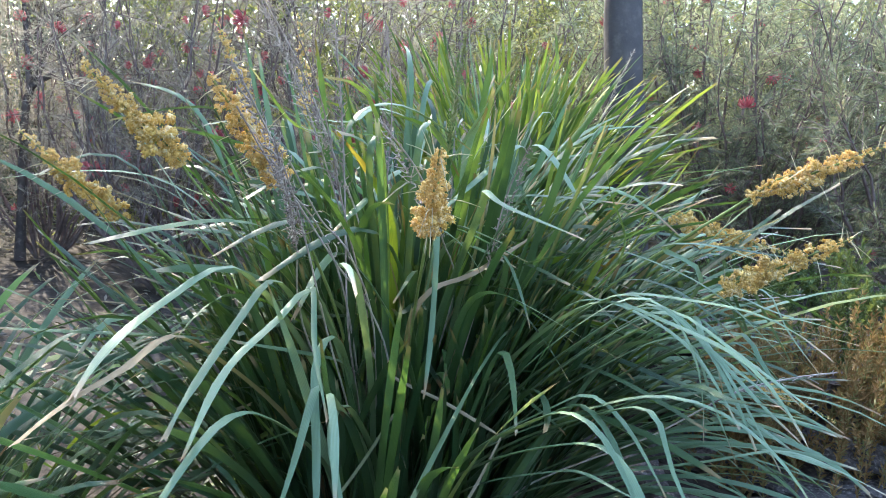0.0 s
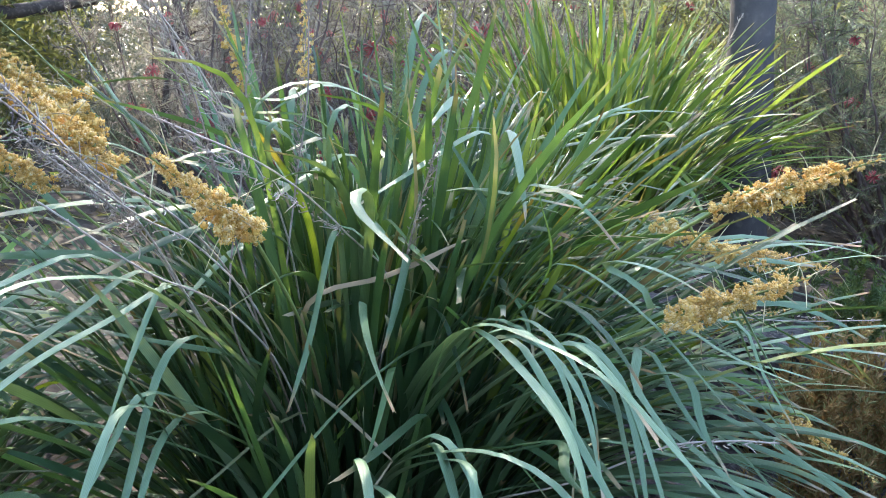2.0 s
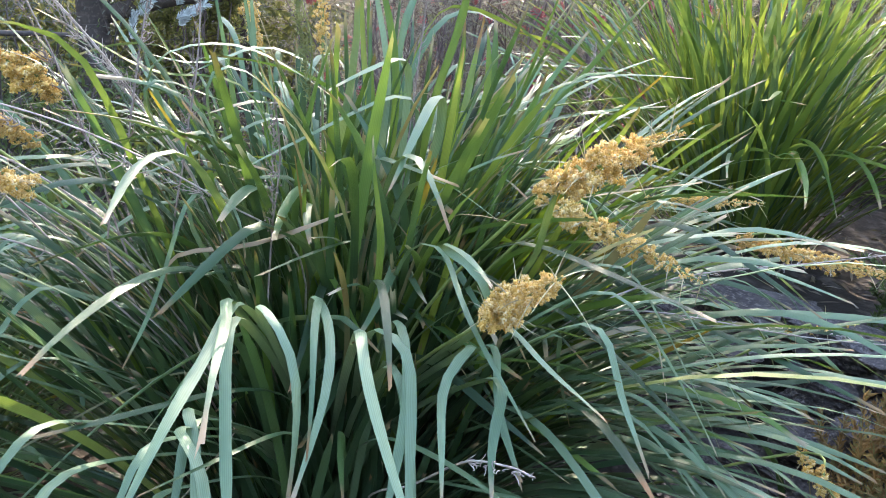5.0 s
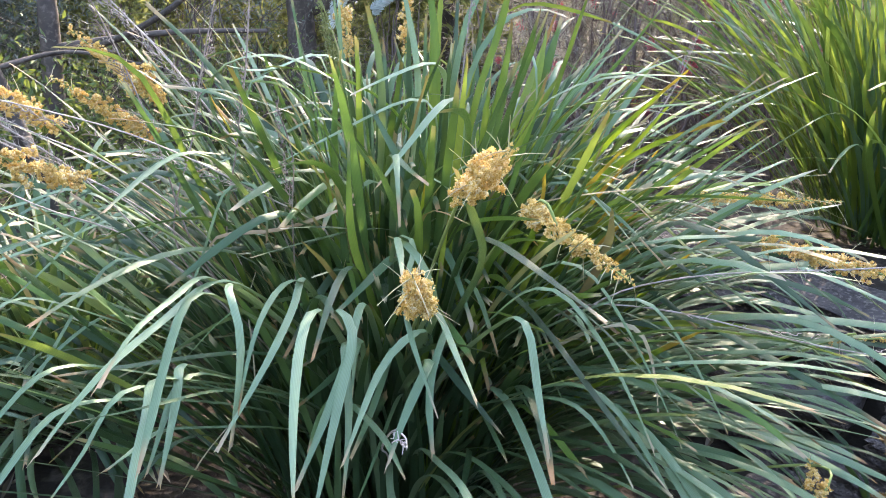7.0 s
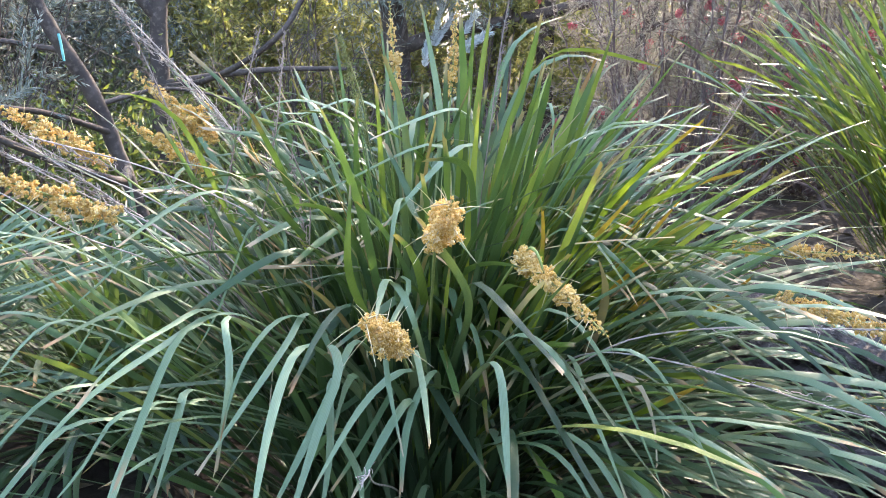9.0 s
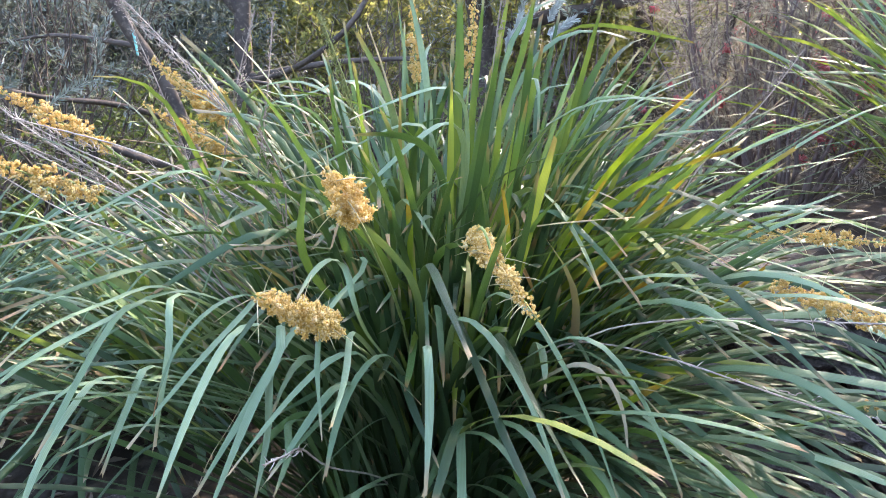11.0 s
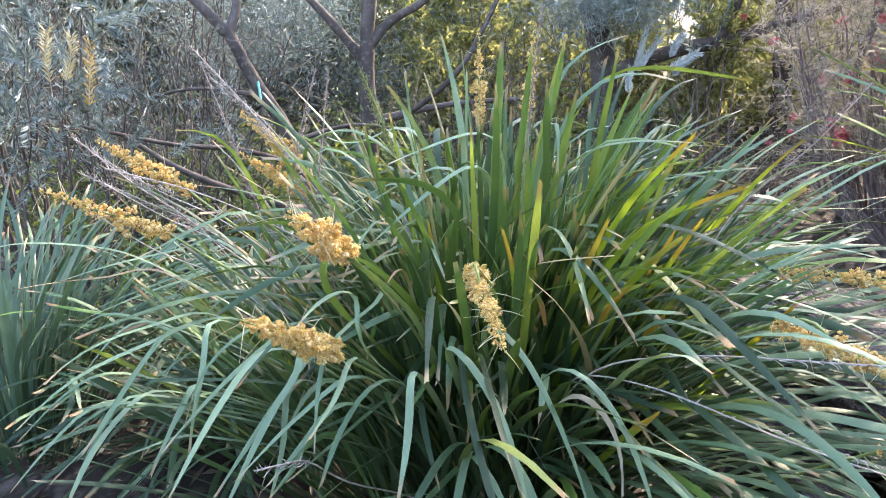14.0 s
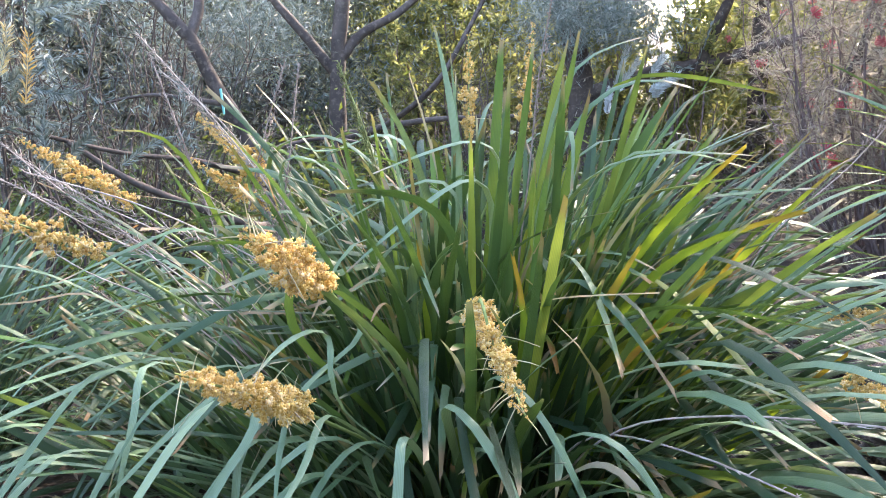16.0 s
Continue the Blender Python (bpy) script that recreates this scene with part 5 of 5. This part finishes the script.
tree((-3.36, -0.24, 0.0), ([(-3.36, -0.24, 0.0), (-3.35, -0.22, 0.70), (-3.36, -0.20, 1.05), (-3.36, -0.14, 1.6), (-3.4, -0.1, 2.8)], 0.054, 0.036),
     [([(-3.36, -0.22, 0.98), (-3.34, -0.40, 1.22), (-3.33, -0.58, 1.45), (-3.3, -0.9, 2.0)], 0.032, 0.015), ([(-3.36, -0.20, 1.05), (-3.37, -0.05, 1.20), (-3.36, 0.20, 1.34), (-3.3, 0.6, 1.7)], 0.034, 0.014),
      ([(-3.35, -0.22, 0.60), (-2.9, 0.0, 0.70), (-2.46, 0.24, 0.92), (-2.42, 0.40, 1.15), (-2.5, 0.6, 1.5)], 0.018, 0.010), ([(-3.35, -0.22, 0.62), (-2.9, 0.25, 0.74), (-2.6, 0.70, 0.78)], 0.022, 0.010)],
     "brown tree with low spreading bare limbs and fine hanging foliage", M_BARK_BROWN,
     [((-3.4, -0.6, 2.9), (1.1, 1.0, 0.6), 0.2), ((-3.4, 0.7, 2.8), (1.0, 0.9, 0.6), 0.2), ((-3.6, 1.35, 1.30), (0.5, 0.45, 0.24), 0.36), ((-3.9, -0.9, 1.25), (0.6, 0.6, 0.26), 0.24)], M_SILVER, 17000, (0.070, 0.0075))

tree((-4.12, 1.45, 0.0), ([(-4.12, 1.45, 0.0), (-4.13, 1.46, 0.50), (-4.16, 1.45, 0.85), (-4.2, 1.3, 1.8), (-4.3, 1.2, 3.0)], 0.11, 0.07),
     [([(-4.15, 1.45, 0.74), (-4.0, 1.9, 0.90), (-3.88, 2.28, 0.97), (-3.7, 2.9, 1.15)], 0.055, 0.04), ([(-3.9, 2.2, 0.95), (-3.8, 2.4, 1.6), (-3.9, 2.6, 2.4)], 0.04, 0.02)],
     "dark old tree with a thick horizontal bough", M_BARK_BROWN,
     [((-4.2, 1.4, 3.2), (1.2, 1.1, 0.7), 0.6), ((-3.9, 2.8, 2.8), (0.9, 0.8, 0.6), 0.4)], M_DARKLEAF, 6500)

# crown out of view, set across the sun's path to shade the clump
tree((-2.65, 2.50, 0.0), ([(-2.67, 2.46, 0.0), (-2.67, 2.47, 0.8), (-2.61, 2.52, 1.1), (-2.53, 2.56, 1.5), (-2.4, 2.3, 2.7)], 0.024, 0.015),
     [([(-2.65, 2.48, 0.9), (-2.85, 2.7, 1.3), (-3.0, 2.8, 1.9)], 0.018, 0.009), ([(-2.65, 2.48, 0.95), (-2.40, 2.7, 1.3), (-2.2, 2.4, 2.2)], 0.018, 0.009)],
     "thin dark many-branched tree, its unseen crown added to shade the clump", M_BARK_BROWN, [((-2.1, 2.1, 2.9), (1.6, 1.3, 0.7), 1.0)], M_DARKLEAF, 14000, (0.070, 0.019))

for x, y, r, h in ((-5.4, 3.4, 0.09, 4.5), (-6.6, -0.9, 0.12, 5.0), (-2.6, 5.6, 0.10, 5.0), (0.9, 6.8, 0.11, 5.0), (-6.0, -1.8, 0.10, 5.0), (-4.4, -2.6, 0.08, 4.5), (-4.6, 5.2, 0.12, 5.5), (2.6, 5.0, 0.10, 5.0)):
    lean = rng.normal(0, 0.25, 2)
    tree((x, y, 0.0), ([(x, y, 0.0), (x + lean[0] * 0.3, y + lean[1] * 0.3, h * 0.35), (x + lean[0], y + lean[1], h)], r, r * 0.5),
         [([(x + lean[0] * 0.2, y + lean[1] * 0.2, h * 0.28), (x + 0.5, y - 0.4, h * 0.5), (x + 1.0, y - 0.6, h * 0.75)], r * 0.5, r * 0.2), ([(x + lean[0] * 0.3, y, h * 0.36), (x - 0.6, y + 0.3, h * 0.6), (x - 0.9, y + 0.4, h * 0.85)], r * 0.5, r * 0.2)],
         "brown tree trunk in the shrubbery behind", M_BARK_BROWN, [((x, y, h), (1.4, 1.4, 0.9), 1.0)], M_DARKLEAF, 4200, group="background trees")


# ---- shrubbery that closes the view ----
def thicket(name, bearings, radii, heights, clumps, per, leaf, material, label):
    b = np.radians(rng.uniform(*bearings, clumps))
    r = rng.uniform(*radii, clumps)
    h = heights[0] + (heights[1] - heights[0]) * rng.random(clumps) ** 1.8
    c = np.stack([-np.sin(b) * r, np.cos(b) * r, h], -1)
    n = clumps * per
    p = np.repeat(c, per, 0) + rng.normal(0, 1, (n, 3)) * np.repeat(rng.uniform(0.10, 0.26, (clumps, 1)), per, 0) * [1, 1, 0.8]
    p[:, 2] = np.maximum(p[:, 2], 0.03)
    v, f = leaf_quads(p, random_units(n) + [0, 0, 0.3], random_units(n), rng.uniform(0.6, 1.3, n) * leaf[0], rng.uniform(0.7, 1.3, n) * leaf[1])
    tagged(new(name, mesh_of(name, v, f, material, smooth=False)), label, "shrubbery", kind="stuff")


thicket("dull_thicket", (89, 145), (5.4, 8.0), (0.0, 4.0), 1700, 46, (0.075, 0.020), M_DARKLEAF, "dull green shrubbery under the garden trees")
thicket("dull_thicket", (-60, 43), (5.4, 8.0), (0.0, 3.4), 1500, 46, (0.075, 0.020), M_DARKLEAF, "dull green shrubbery behind the garden trees")
thicket("grey_thicket", (88, 140), (4.6, 7.5), (0.0, 2.8), 480, 46, (0.060, 0.010), M_NEEDLE, "grey-green fine-leaved shrubbery under the trees")
thicket("silver_thicket", (72, 125), (4.8, 6.5), (0.7, 2.2), 220, 46, (0.065, 0.012), M_SILVER, "silver-blue foliage hanging among the trees")
thicket("grey_thicket", (-60, 43), (4.6, 7.5), (0.0, 2.8), 420, 46, (0.060, 0.010), M_NEEDLE, "grey-green fine-leaved shrubbery")
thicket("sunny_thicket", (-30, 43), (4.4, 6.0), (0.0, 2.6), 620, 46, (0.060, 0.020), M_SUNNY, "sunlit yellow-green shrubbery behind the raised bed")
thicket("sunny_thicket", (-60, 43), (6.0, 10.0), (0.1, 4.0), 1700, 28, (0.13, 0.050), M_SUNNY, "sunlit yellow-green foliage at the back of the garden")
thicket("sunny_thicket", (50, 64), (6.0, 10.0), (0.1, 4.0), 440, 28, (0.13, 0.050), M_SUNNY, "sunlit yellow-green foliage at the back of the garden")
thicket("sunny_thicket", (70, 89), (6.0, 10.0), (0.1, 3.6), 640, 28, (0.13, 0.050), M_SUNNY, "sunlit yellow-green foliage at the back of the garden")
thicket("dusky_thicket", (30, 140), (3.9, 6.0), (0.0, 0.7), 420, 46, (0.050, 0.006), M_PINKISH, "dusky twiggy undergrowth")
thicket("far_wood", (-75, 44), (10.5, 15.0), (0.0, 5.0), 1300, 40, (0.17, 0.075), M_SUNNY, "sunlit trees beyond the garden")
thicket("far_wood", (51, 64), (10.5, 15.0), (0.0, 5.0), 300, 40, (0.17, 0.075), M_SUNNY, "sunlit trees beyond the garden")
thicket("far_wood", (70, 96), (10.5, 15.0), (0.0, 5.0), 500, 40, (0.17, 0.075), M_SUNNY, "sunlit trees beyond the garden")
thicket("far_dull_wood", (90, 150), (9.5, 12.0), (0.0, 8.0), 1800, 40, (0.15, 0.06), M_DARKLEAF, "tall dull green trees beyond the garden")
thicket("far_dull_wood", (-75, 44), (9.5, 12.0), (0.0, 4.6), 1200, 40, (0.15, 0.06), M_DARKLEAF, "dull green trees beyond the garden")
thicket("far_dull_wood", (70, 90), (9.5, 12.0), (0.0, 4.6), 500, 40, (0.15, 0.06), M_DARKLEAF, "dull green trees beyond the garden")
thicket("green_undergrowth", (62, 128), (2.7, 4.6), (0.0, 0.45), 420, 40, (0.050, 0.020), M_GREENFERN, "low green undergrowth below the garden trees")
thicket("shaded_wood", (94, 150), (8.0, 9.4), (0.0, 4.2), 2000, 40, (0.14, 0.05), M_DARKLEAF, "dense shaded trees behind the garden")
# unseen trees, added to keep low sky light off the clump's front
thicket("wood_behind_the_path", (165, 300), (4.8, 7.5), (0.0, 2.5), 1500, 40, (0.16, 0.07), M_DARKLEAF, "unseen trees added behind the camera to darken the clump's front")
thicket("dull_thicket", (42, 52), (5.4, 8.0), (0.0, 1.8), 260, 46, (0.075, 0.020), M_DARKLEAF, "dull green shrubbery behind the garden trees")
